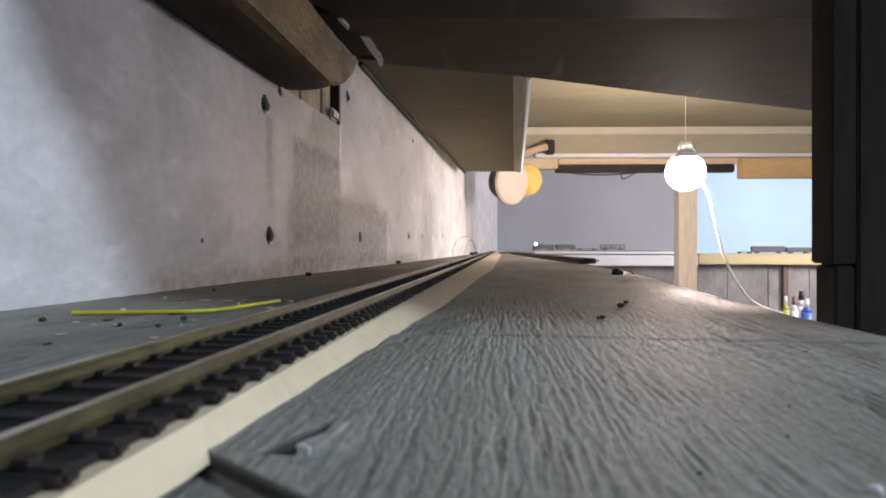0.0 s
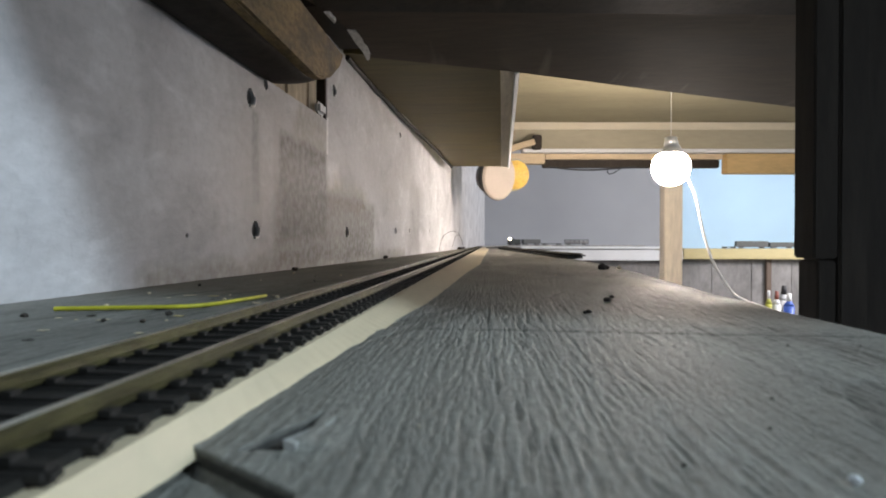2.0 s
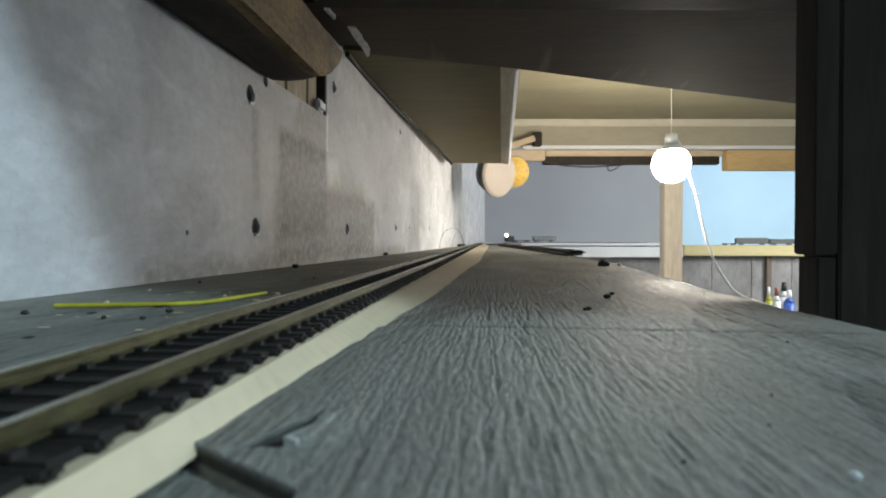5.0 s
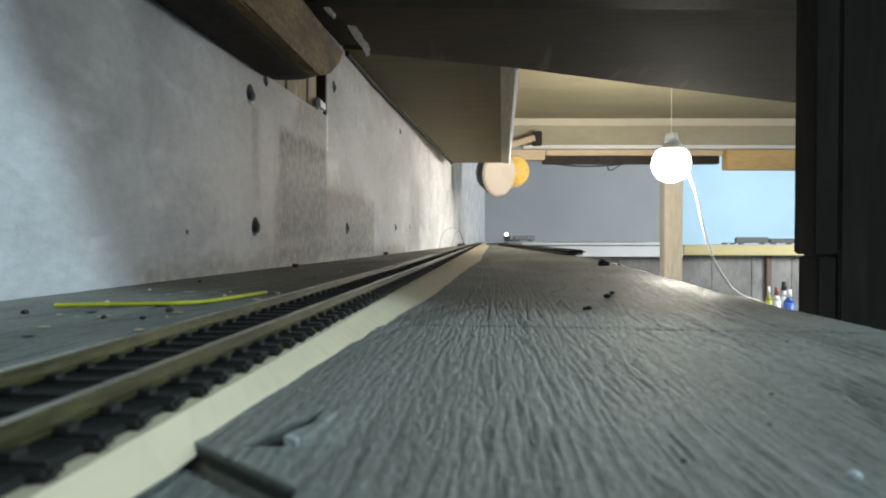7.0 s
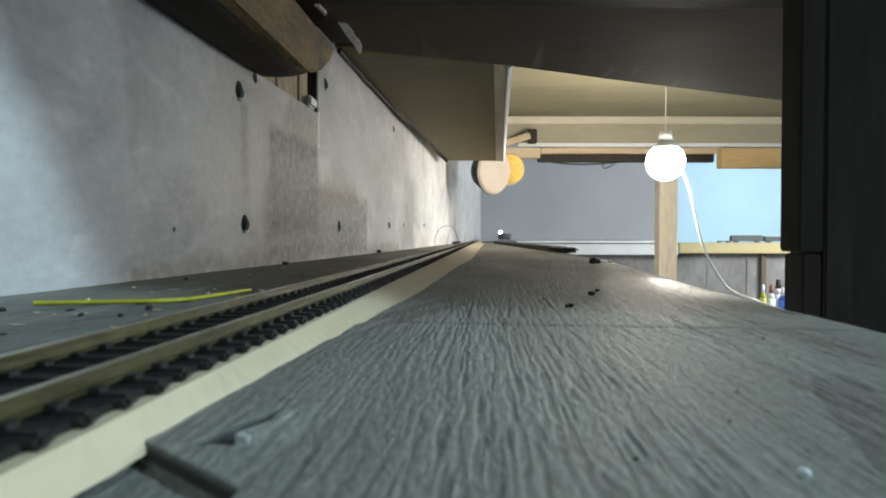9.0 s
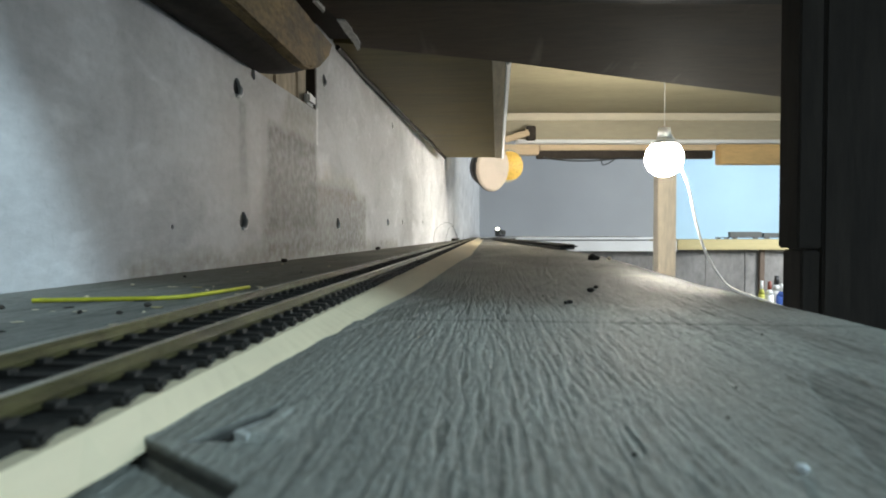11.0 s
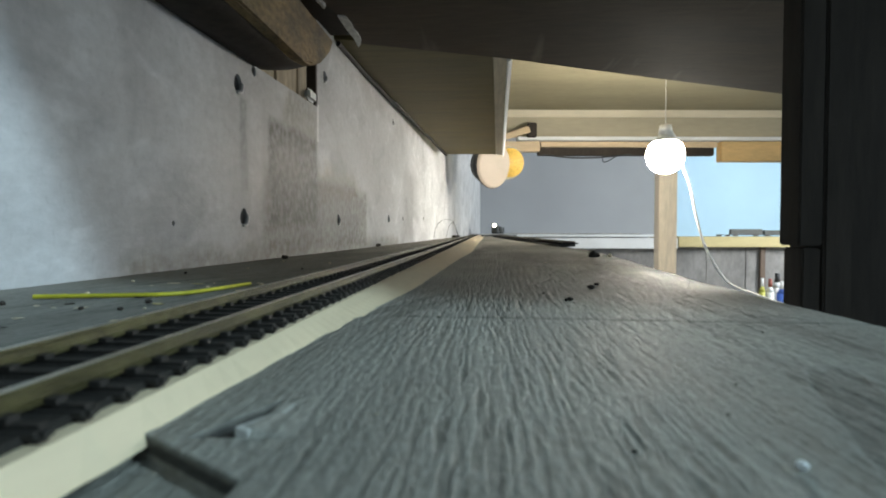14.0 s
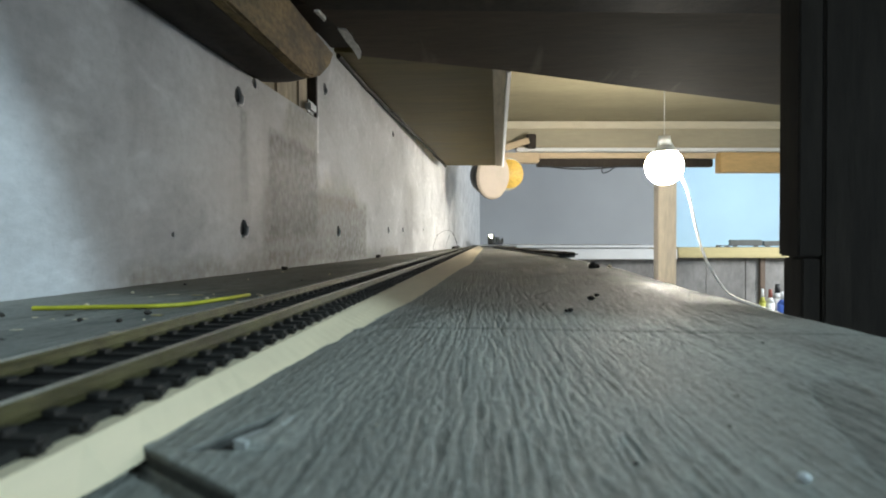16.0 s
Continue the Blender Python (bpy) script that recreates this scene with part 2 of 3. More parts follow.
CAPWOOD = material("cream_batten", (0.66, 0.60, 0.46), 0.55, 0.08, 8, (0.2, 1, 1), 0.06, 100, 0.1)
CONCRETE = material("grey_concrete", (0.24, 0.23, 0.22), 0.85, 0.25, 5, (1, 1, 0.5), 0.15, 40, 0.3)
BLACK = material("black_plastic", (0.025, 0.025, 0.027), 0.5, 0.2, 20)
CORD = material("white_cord", (0.80, 0.80, 0.78), 0.45, 0.03, 30, grain=0.02)
YELLOW = material("yellow_plastic", (0.48, 0.44, 0.03), 0.5, 0.15, 60)
BULB = glow("lit_bulb", (1.0, 0.94, 0.83), 200)
HEADLIGHT = glow("headlight", (1.0, 0.9, 0.65), 40)
FLOORMAT = material("concrete_floor", (0.20, 0.20, 0.20), 0.8, 0.2, 3)
LOCO = material("grey_green_body", (0.05, 0.055, 0.05), 0.5, 0.15, 30)
CEILING = material("white_ceiling", (0.6, 0.6, 0.6), 0.9, 0.05, 3)
CARDBOARD = material("pale_end_disc", (0.46, 0.39, 0.32), 0.45, 0.06, 12, grain=0.03)
AMBER = material("amber_yellow_can", (0.70, 0.45, 0.10), 0.5, 0.12, 20)


# ---- building helpers ----
def box(bm, x0, x1, y0, y1, z0, z1, m=None):
    r = bmesh.ops.create_cube(bm, size=1)["verts"]
    t = Matrix.Translation(((x0 + x1) / 2, (y0 + y1) / 2, (z0 + z1) / 2)) @ Matrix.Diagonal((x1 - x0, y1 - y0, z1 - z0, 1))
    bmesh.ops.transform(bm, matrix=(m @ t if m else t), verts=r)
    return r


def cyl(bm, r1, r2, length, m, seg=24):
    v = bmesh.ops.create_cone(bm, cap_ends=True, segments=seg, radius1=r1, radius2=r2, depth=length)["verts"]
    bmesh.ops.transform(bm, matrix=m @ Matrix.Translation((0, 0, length / 2)), verts=v)
    return v


def bevelled(bm, w, seg=2):
    bmesh.ops.bevel(bm, geom=list(bm.edges), offset=w, segments=seg, affect="EDGES", clamp_overlap=True)
    return bm


def prism(bm, outline, z0, z1):
    """An upright prism over a plan outline, anticlockwise."""
    lo = [bm.verts.new((x, y, z0)) for x, y in outline]
    hi = [bm.verts.new((x, y, z1)) for x, y in outline]
    bm.faces.new(lo[::-1])
    bm.faces.new(hi)
    k = len(outline)
    for i in range(k):
        bm.faces.new((lo[i], lo[(i + 1) % k], hi[(i + 1) % k], hi[i]))
    return bm


def mesh_of(name, bm, mat, smooth=False):
    bmesh.ops.recalc_face_normals(bm, faces=bm.faces)
    me = bpy.data.meshes.new(name)
    bm.to_mesh(me)
    bm.free()
    me.materials.append(mat)
    if smooth:
        for p in me.polygons:
            p.use_smooth = True
    return me


def part(name, bm, mat, parent=None, label="", smooth=False):
    ob = new(name, mesh_of(name, bm, mat, smooth))
    ob.parent = parent
    return tagged(ob, label)


def boxpart(name, dims, mat, parent=None, label="", bev=0.0, m=None):
    bm = bmesh.new()
    box(bm, *dims, m)
    if bev:
        bevelled(bm, bev)
    return part(name, bm, mat, parent, label)


def empty(name, m, label, category, group="", kind=""):
    ob = new(name)
    ob.empty_display_size = 0.02
    ob.matrix_basis = m
    return tagged(ob, label, category, group, kind)


def tube(name, pts, r, mat, parent=None, label=""):
    cu = bpy.data.curves.new(name, "CURVE")
    cu.dimensions, cu.bevel_depth, cu.bevel_resolution, cu.use_fill_caps = "3D", r, 3, True
    sp = cu.splines.new("NURBS")
    sp.points.add(len(pts) - 1)
    for p, q in zip(sp.points, pts):
        p.co = (*q, 1)
    sp.use_endpoint_u, sp.order_u = True, 3
    cu.materials.append(mat)
    ob = new(name, cu)
    ob.parent = parent
    return tagged(ob, label)


# ---- the setting ----
FAR = 4.6          # far wall
WALL_A, WALL_B = -0.1965, 0.0351   # left wall: x = WALL_A + WALL_B * y


WALL_M = Matrix.Translation((WALL_A, 0, 0)) @ pose(0, 0, 0, 0, 0, -math.degrees(math.atan(WALL_B)))
# holes on the left wall: distance along it, height, radius
HOLES = [(0.4436, 0.0345, 0.0065), (0.4358, 0.1348, 0.0068), (0.650, 0.1955, 0.0062), (0.701, 0.0377, 0.0062), (1.005, 0.0454, 0.006),
         (1.048, 0.2184, 0.0055), (1.148, 0.0484, 0.005), (1.433, 0.0544, 0.005), (0.3464, 0.0285, 0.0016), (0.4640, 0.1520, 0.0042)]
NOTCH = (0.470, 0.624, 0.1565, 0.26)


def left_wall():
    """Plaster face with real holes and the notch under the beam; local y runs along the wall, +x is the face."""
    bm = bmesh.new()
    ys, zs = {-1.2, 4.7}, {-1.0, 1.5}
    pad = 1.5
    for y, z, r in HOLES:
        ys |= {y - r * pad, y + r * pad}
        zs |= {z - r * pad, z + r * pad}
    ys |= {NOTCH[0], NOTCH[1]}
    zs |= {NOTCH[2], NOTCH[3]}
    ys, zs = sorted(ys), sorted(zs)

    def quad(*p):
        bm.faces.new([bm.verts.new(q) for q in p])
    spots = []
    for y, z, r in HOLES:
        spots.append((y - r * pad, y + r * pad, z - r * pad, z + r * pad))
    spots.append(NOTCH)
    for y0, y1 in zip(ys, ys[1:]):
        for z0, z1 in zip(zs, zs[1:]):
            cy, cz = (y0 + y1) / 2, (z0 + z1) / 2
            if not any(a < cy < b and c < cz < d for a, b, c, d in spots):
                quad((0, y0, z0), (0, y1, z0), (0, y1, z1), (0, y0, z1))
    k = 20
    for y, z, r in HOLES:
        w = r * pad
        ring, edge, deep = [], [], []
        for i in range(k):
            a = 2 * math.pi * i / k + math.pi / 4
            c, s = math.cos(a), math.sin(a)
            q = w / max(abs(c), abs(s))
            rr = r * (1 + 0.06 * math.sin(3 * a + y * 50))
            edge.append((0, y + q * c, z + q * s))
            ring.append((0, y + rr * c, z + rr * s))
            deep.append((-0.014, y + rr * 0.9 * c, z + rr * 0.9 * s))
        for i in range(k):
            j = (i + 1) % k
            quad(edge[i], edge[j], ring[j], ring[i])
            quad(ring[i], ring[j], deep[j], deep[i])
        bm.faces.new([bm.verts.new(p) for p in deep])
    a, b, c, d = NOTCH
    e = -0.03
    quad((0, a, c), (0, b, c), (e, b, c), (e, a, c))
    quad((0, a, d), (e, a, d), (e, b, d), (0, b, d))
    quad((0, a, c), (e, a, c), (e, a, d), (0, a, d))
    quad((0, b, c), (0, b, d), (e, b, d), (e, b, c))
    quad((e, a, c), (e, b, c), (e, b, d), (e, a, d))
    box(bm, -0.12, -0.031, -1.2, 4.7, -1.0, 1.5)
    bmesh.ops.remove_doubles(bm, verts=bm.verts, dist=1e-6)
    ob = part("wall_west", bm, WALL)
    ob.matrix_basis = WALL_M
    return tagged(ob, "grey plaster basement wall with bolt holes, stains and light painted at the far end", "wall", kind="structure")


wall = left_wall()
for y0, y1 in ((0.474, 0.516), (0.520, 0.572), (0.576, 0.602)):
    ob = boxpart("lath", (-0.016, -0.004, y0, y1, 0.157, 0.259), LATHWOOD, wall, "pale wood lath inside the notch", 0.001)
# two dark plates put the shade inside the notch into colour
boxpart("notch_shade", (-0.0295, -0.018, 0.4715, 0.6225, 0.1575, 0.259), DARKWOOD, wall, "dark plate standing for the shade behind the laths")
boxpart("notch_end_shade", (-0.0175, -0.0005, 0.6195, 0.6232, 0.1575, 0.259), DARKWOOD, wall, "dark plate standing for the shade at the notch end")
ob = boxpart("white_plug", (-0.003, 0.003, 0.590, 0.614, 0.157, 0.170), WHITE, wall, "crumbled white filler", 0.003)

# black discs added for the shade inside the holes
for y, z, r in HOLES:
    bm = bmesh.new()
    cyl(bm, r * 1.02, r * 1.02, 0.002, Matrix.Translation((-0.35 * r - 0.0022, y, z)) @ pose(0, 0, 0, 0, 90), 20)
    part("hole_shade", bm, BLACK, wall, "black disc standing for the shade in a bolt hole")

CHIPPED = material("chipped_plaster", (0.74, 0.74, 0.72), 0.7, 0.2, 300)
for y, z, r in HOLES[:8]:
    pts = [(0.0004, y + r * 1.03 * math.cos(a), z + r * 1.03 * math.sin(a)) for a in np.linspace(radians(-110), radians(15), 6)]
    ob = tube("chipped_rim", pts, r * 0.19, CHIPPED, wall, "pale chipped edge of a hole")

tagged(boxpart("wall_north", (-0.6, 1.38, FAR, FAR + 0.1, -1.0, 1.5), FARWALL), "blue-grey painted far wall", "wall", kind="structure")
tagged(boxpart("backdrop", (1.38, 3.2, FAR - 0.05, FAR + 0.1, -0.02, 1.5), SKYWALL), "sky blue painted backdrop wall", "backdrop", kind="structure")
tagged(boxpart("wall_north_2", (1.38, 3.2, FAR, FAR + 0.1, -1.0, -0.024), CONCRETE), "bare grey concrete wall below the bench", "wall", kind="structure")
tagged(boxpart("wall_east", (3.0, 3.1, -2.2, FAR, -1.0, 1.5), FARWALL), "blue-grey painted side wall", "wall", kind="structure")
tagged(boxpart("wall_south", (-0.4, 3.1, -2.3, -2.2, -1.0, 1.5), FARWALL), "blue-grey painted back wall", "wall", kind="structure")
tagged(boxpart("floor", (-0.6, 3.2, -2.3, FAR + 0.1, -1.1, -1.0), FLOORMAT), "grey concrete basement floor", "floor", kind="structure")
tagged(boxpart("ceiling", (-0.6, 3.2, -2.3, FAR + 0.1, 1.5, 1.6), CEILING), "plain white ceiling", "ceiling", kind="structure")


RIGHT = [(-0.25, 0.10), (0.05, 0.104), (0.17, 0.1075), (0.215, 0.1058), (0.278, 0.1117), (0.352, 0.1193), (0.441, 0.1254), (0.54, 0.133), (0.637, 0.139), (0.90, 0.1405),
         (1.25, 0.13), (1.8, 0.12), (2.6, 0.13), (4.0, 0.22)]


def lattice(x, y, seed):
    """Smooth noise from 0 to 1 at unit spacing."""
    rng = np.random.RandomState(seed)
    g = rng.rand(257, 257)
    xi, yi = np.floor(x).astype(int), np.floor(y).astype(int)
    u, v = x - xi, y - yi
    u, v = u * u * (3 - 2 * u), v * v * (3 - 2 * v)
    a, b = xi % 256, yi % 256
    return (g[a, b] * (1 - u) + g[a + 1, b] * u) * (1 - v) + (g[a, b + 1] * (1 - u) + g[a + 1, b + 1] * u) * v


def half_plane(x, y, ax, ay, bx, by):
    """Positive to the left of the way from a to b, in metres."""
    d = math.hypot(bx - ax, by - ay)
    return ((bx - ax) * (y - ay) - (by - ay) * (x - ax)) / d


def step(v, soft):
    v = np.clip(v / soft + 0.5, 0, 1)
    return v * v * (3 - 2 * v)


def board_relief(x, y):
    """Height of the weathered plywood: open grain along the board, broken top ply by the strip, pits."""
    warp = 0.0007 * (lattice(x / 0.02, y / 0.05, 5) - 0.5)
    g1 = lattice((x + warp) / 0.00055, y / 0.009, 1)
    g2 = lattice((x + warp) / 0.00095 + 40, y / 0.014, 2)
    g3 = lattice(x / 0.0009, y / 0.004, 3)
    dense = 0.45 + 0.55 * step(lattice(x / 0.02, y / 0.05, 4) - 0.35, 0.5)
    z = -0.00013 * dense * step(0.36 - g1, 0.12) - 0.00015 * dense * step(0.28 - g2, 0.10) - 0.00006 * g3
    z -= 0.0003 * step(0.0009 - np.abs(y - 0.163 + 0.05 * x), 0.0008) * step(x + 0.02, 0.01)
    z -= 0.0002 * step(0.13 - lattice((x - 0.35 * y) / 0.006, y / 0.09, 6), 0.05)
    z += 0.0005 * (lattice(x / 0.05, y / 0.12, 7) - 0.5)
    low = step(-half_plane(x, y, -0.036, 0.0672, -0.0185, 0.0545), 0.0006) * step(-0.0187 - x, 0.0008) * step(x + 0.047, 0.001)
    pit = step(-half_plane(x, y, -0.0292, 0.0660, -0.0240, 0.0800), 0.0006) * step(half_plane(x, y, -0.0285, 0.0661, -0.0228, 0.0667), 0.0006) * step(
        half_plane(x, y, -0.0234, 0.0666, -0.0234, 0.0795), 0.0005)
    right = -half_plane(x, y, -0.0238, 0.0660, -0.0210, 0.0835)
    lip = step(right, 0.0005) * np.clip(1 - right / 0.006, 0, 1) * step(y - 0.0668, 0.0015) * np.clip(1 - (y - 0.068) / 0.017, 0, 1)
    return z - 0.0026 * low - 0.0012 * pit + 0.0011 * lip


def plywood():
    y = [-0.25, -0.2, -0.15, -0.1, -0.05, 0.0, 0.02, 0.03]
    while y[-1] < 0.12:
        y.append(y[-1] + 0.0004)
    while y[-1] < 3.99:
        y.append(y[-1] * 1.0065)
    y = np.array(y)
    right = np.interp(y, [p[0] for p in RIGHT], [p[1] for p in RIGHT])
    right = right + 0.0016 * (lattice(y / 0.02, y * 0 + 0.5, 9) - 0.5) + 0.0008 * (lattice(y / 0.004, y * 0 + 0.5, 10) - 0.5)
    a, b = np.linspace(0, 1, 120), np.linspace(0, 1, 620)[1:]
    left = WALL_A + WALL_B * y - 0.003
    X = np.concatenate([left[:, None] + (-0.040 - left)[:, None] * a, -0.040 + (right + 0.040)[:, None] * b], 1)
    Y = np.repeat(y[:, None], X.shape[1], 1)
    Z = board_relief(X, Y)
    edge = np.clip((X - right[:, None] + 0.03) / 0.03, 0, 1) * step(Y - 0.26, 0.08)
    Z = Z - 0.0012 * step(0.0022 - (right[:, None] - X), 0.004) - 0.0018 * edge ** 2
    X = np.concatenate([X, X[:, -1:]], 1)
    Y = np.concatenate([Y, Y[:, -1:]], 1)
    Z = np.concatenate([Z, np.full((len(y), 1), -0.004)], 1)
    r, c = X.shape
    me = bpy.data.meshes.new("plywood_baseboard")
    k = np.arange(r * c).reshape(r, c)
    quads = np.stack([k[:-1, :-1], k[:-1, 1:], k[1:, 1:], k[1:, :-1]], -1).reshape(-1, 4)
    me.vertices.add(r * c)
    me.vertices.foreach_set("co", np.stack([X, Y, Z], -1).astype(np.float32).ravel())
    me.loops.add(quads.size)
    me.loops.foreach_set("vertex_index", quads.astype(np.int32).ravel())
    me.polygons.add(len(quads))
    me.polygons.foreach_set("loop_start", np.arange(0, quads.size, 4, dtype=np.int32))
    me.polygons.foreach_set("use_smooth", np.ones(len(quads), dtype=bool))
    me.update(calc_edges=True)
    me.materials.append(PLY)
    top = tagged(new("baseboard", me), "weathered grey plywood baseboard carrying the track", "baseboard", kind="structure")
    bm = bmesh.new()
    prism(bm, [(-0.215, -0.25)] + [(x, y) for y, x in RIGHT] + [(-0.06, 4.0)], -0.014, -0.0037)
    part("lower_ply", bm, PLY, top)


plywood()

# cream strip under the track
bm = bmesh.new()
foot = [(-0.2, -0.040), (0.053, -0.0345), (0.088, -0.0322), (0.148, -0.0291), (0.179, -0.0262), (0.227, -0.0218), (0.327, -0.0155), (0.694, -0.0019), (3.1, 0.018), (3.5, 0.018)]
fy = np.concatenate([np.arange(-0.2, 0.6, 0.005), np.geomspace(0.6, 3.5, 160)])
fx = np.interp(fy, [p[0] for p in foot], [p[1] for p in foot])
fx = fx + 0.0007 * (lattice(fy / 0.012, fy * 0 + 0.5, 21) - 0.5) + 0.0005 * (lattice(fy / 0.004, fy * 0 + 0.5, 22) - 0.5)
foot = list(zip(fy, fx))
lo = [bm.verts.new((x, y, -0.0012)) for y, x in foot]
hi = [bm.verts.new((min(x - 0.0018, -0.0372), y, 0.0030)) for y, x in foot]
le = [bm.verts.new((-0.071, y, 0.0030)) for y, x in foot]
lb = [bm.verts.new((-0.072, y, -0.001)) for y, x in foot]
for i in range(len(foot) - 1):
    for p, q in ((lo, hi), (hi, le), (le, lb)):
        bm.faces.new((p[i], p[i + 1], q[i + 1], q[i]))
bm.faces.new((lo[0], hi[0], le[0], lb[0]))
tagged(part("roadbed_strip", bm, CREAM), "bare cream wooden strip under the track", "roadbed")


# ---- track ----
def rail_mesh(bm, x, y0, y1, z):
    prof = [(-.00105, 0), (.00105, 0), (.00105, .0003), (.0003, .0006), (.0003, .0017), (.00065, .0019), (.00065, .0025), (-.00065, .0025), (-.00065, .0019),
            (-.0003, .0017), (-.0003, .0006), (-.00105, .0003)]
    a = [bm.verts.new((x + p, y0, z + q)) for p, q in prof]
    b = [bm.verts.new((x + p, y1, z + q)) for p, q in prof]
    k = len(prof)
    for i in range(k):
        f = bm.faces.new((a[i], a[(i + 1) % k], b[(i + 1) % k], b[i]))
        f.material_index = int(i == 6)
    bm.faces.new(a[::-1])
    bm.faces.new(b)


def tie_shape(bm, y, half=0.0152, w=0.0013, h=0.0019):
    box(bm, -half, half, y - w, y + w, 0, h)
    bevelled(bm, 0.0006, 2)
    for s in (-1, 1):
        for u in (-0.0021, 0.0021):
            cx = s * 0.00875 + u
            box(bm, cx - 0.0007, cx + 0.0007, y - w * 0.7, y + w * 0.7, h, h + 0.0007)


def track(m, y0, y1, joint, label, parts=300):
    root = empty("model_track", m, label, "model track")
    for x in (-0.00875, 0.00875):
        for a, b in ((y0, joint - 0.0003), (joint + 0.0003, y1)):
            bm = bmesh.new()
            rail_mesh(bm, x, a, b, 0.0019)
            part("rail", bm, RAIL, root, "weathered steel rail, worn bright on top").data.materials.append(RAILTOP)
        bm = bmesh.new()
        box(bm, x - 0.0016, x + 0.0016, joint - 0.006, joint + 0.006, 0.0018, 0.0030)
        bevelled(bm, 0.0003)
        part("rail_joiner", bm, STEEL, root, "bright metal rail joiner")
    # dark strip under the rails, filling the gaps between the ties
    bm = bmesh.new()
    box(bm, -0.0132, 0.0132, y0, y1, 0.0, 0.0011)
    part("tie_infill", bm, TIE, root, "dark strip filling the gaps between the ties")
    bm = bmesh.new()
    tie_shape(bm, 0)
    me = mesh_of("tie", bm, TIE)
    y, k, rest = y0 + 0.003, 0, bmesh.new()
    while y < y1:
        if k < parts:
            ob = new("tie", me)
            ob.parent = root
            ob.matrix_basis = pose(random.uniform(-.0003, .0003), y, 0, 0, 0, random.uniform(-1.2, 1.2))
        else:
            box(rest, -0.0152, 0.0152, y - 0.0013, y + 0.0013, 0, 0.0019)
        y += 0.0069
        k += 1
    if rest.verts:
        tagged(part("far_ties", rest, TIE, root), kind="stuff")
    else:
        rest.free()
    return root


track(pose(-0.0525, 0, 0.0031), -0.10, 3.5, 0.41, "weathered model railway track on dark plastic ties")
siding = track(pose(0.131, 0.90, 0.0042, 0, 0, 3.05), 0.0, 1.5, 0.7, "old dark siding track lying at the board edge", 150)
bm = bmesh.new()
prism(bm, [(-0.013, 0.0), (0.004, 0.012), (0.016, 0.03), (0.017, 0.4), (0.015, 0.9), (0.012, 1.5), (-0.015, 1.5), (-0.017, 0.8), (-0.016, 0.1)], -0.0042, -0.0002)
part("roadbed", bm, TIE, siding, "ragged dark roadbed")

# ---- upper deck ----
DZ = 0.245
bm = bmesh.new()
# front edge and right end, out of view, are shaped to block room light
prism(bm, [(-0.1900, 0.1400), (0.2500, 0.1400), (0.4000, 0.0700), (0.9500, 0.0200), (0.9500, 1.2050), (0.4853, 0.9936), (0.2300, 0.8688), (0.0276, 0.7636), (-0.1449, 0.6923), (-0.1462, 0.6000), (-0.1560, 0.5470), (-0.1900, 0.4800)], DZ, DZ + 0.018)
# added filler; its dark colour stands for the shade in the gap
tagged(boxpart("blocking", (-0.1862, -0.1480, 0.5500, 0.6740, DZ + 0.004, DZ + 0.030), DARKWOOD), "added dark filler standing for the shaded gap between deck and wall", "blocking")
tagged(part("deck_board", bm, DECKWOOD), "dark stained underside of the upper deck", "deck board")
bm = bmesh.new()
prism(bm, [(-0.1598, 0.5037), (0.5750, 0.5750), (0.5750, 0.6176), (-0.1598, 0.5468)], DZ - 0.002, DZ + 0.06)
tagged(part("deck_crossbeam", bm, DARKWOOD), "dark wooden crossbeam under the upper deck", "beam")
bm = bmesh.new()
prism(bm, [(-0.1465, 0.600), (-0.1385, 0.603), (-0.1372, 0.628), (-0.1385, 0.640), (-0.1368, 0.655), (-0.1380, 0.676), (-0.1425, 0.694), (-0.1470, 0.702), (-0.1455, 0.672), (-0.1470, 0.640)], DZ - 0.0014, DZ)
tagged(part("paint_scrap", bm, CHIPPED), "chipped white paint flake under the deck edge", "paint flake")
bm = bmesh.new()
prism(bm, [(-0.1560, 0.548), (-0.1525, 0.550), (-0.1505, 0.570), (-0.1535, 0.575)], DZ - 0.0035, DZ)
tagged(part("paint_scrap", bm, CHIPPED), "small chipped white paint flake beside the crossbeam", "paint flake")
bm = bmesh.new()
prism(bm, [(-0.1978, 0.6762), (-0.1449, 0.6952), (0.0138, 0.7601), (0.0345, 1.7365), (-0.1092, 1.7250), (-0.1495, 1.0350)], DZ + 0.004, DZ + 0.02)
tagged(part("shelf_plank", bm, SHELFWOOD), "olive brown plank shelf above the track", "shelf")
bm = bmesh.new()
prism(bm, [(0.0144, 0.7636), (0.0324, 0.7705), (0.0531, 1.7365), (0.0351, 1.7365)], DZ + 0.002, DZ + 0.04)
edging = tagged(part("shelf_edge_strip", bm, EDGEWOOD), "wooden edging strip along the shelf plank", "edging")
# white bead puts the lit line along the edging into colour and shape
bm = bmesh.new()
cross = [(0.0, 0.0), (0.0012, -0.0022), (0.0064, 0.0008), (0.0064, 0.040), (0.0, 0.040)]
near, far = [[bm.verts.new((x0 + dx, y, DZ + dz)) for dx, dz in cross] for x0, y in ((0.0327, 0.7712), (0.0534, 1.7365))]
for i in range(5):
    bm.faces.new((near[i], near[(i + 1) % 5], far[(i + 1) % 5], far[i]))
bm.faces.new(near)
bm.faces.new(far)
part("bead", bm, WHITE, edging, "thin white bead added for the lit edge line")

# dark uneven line along the joint of shelf and wall
line = []
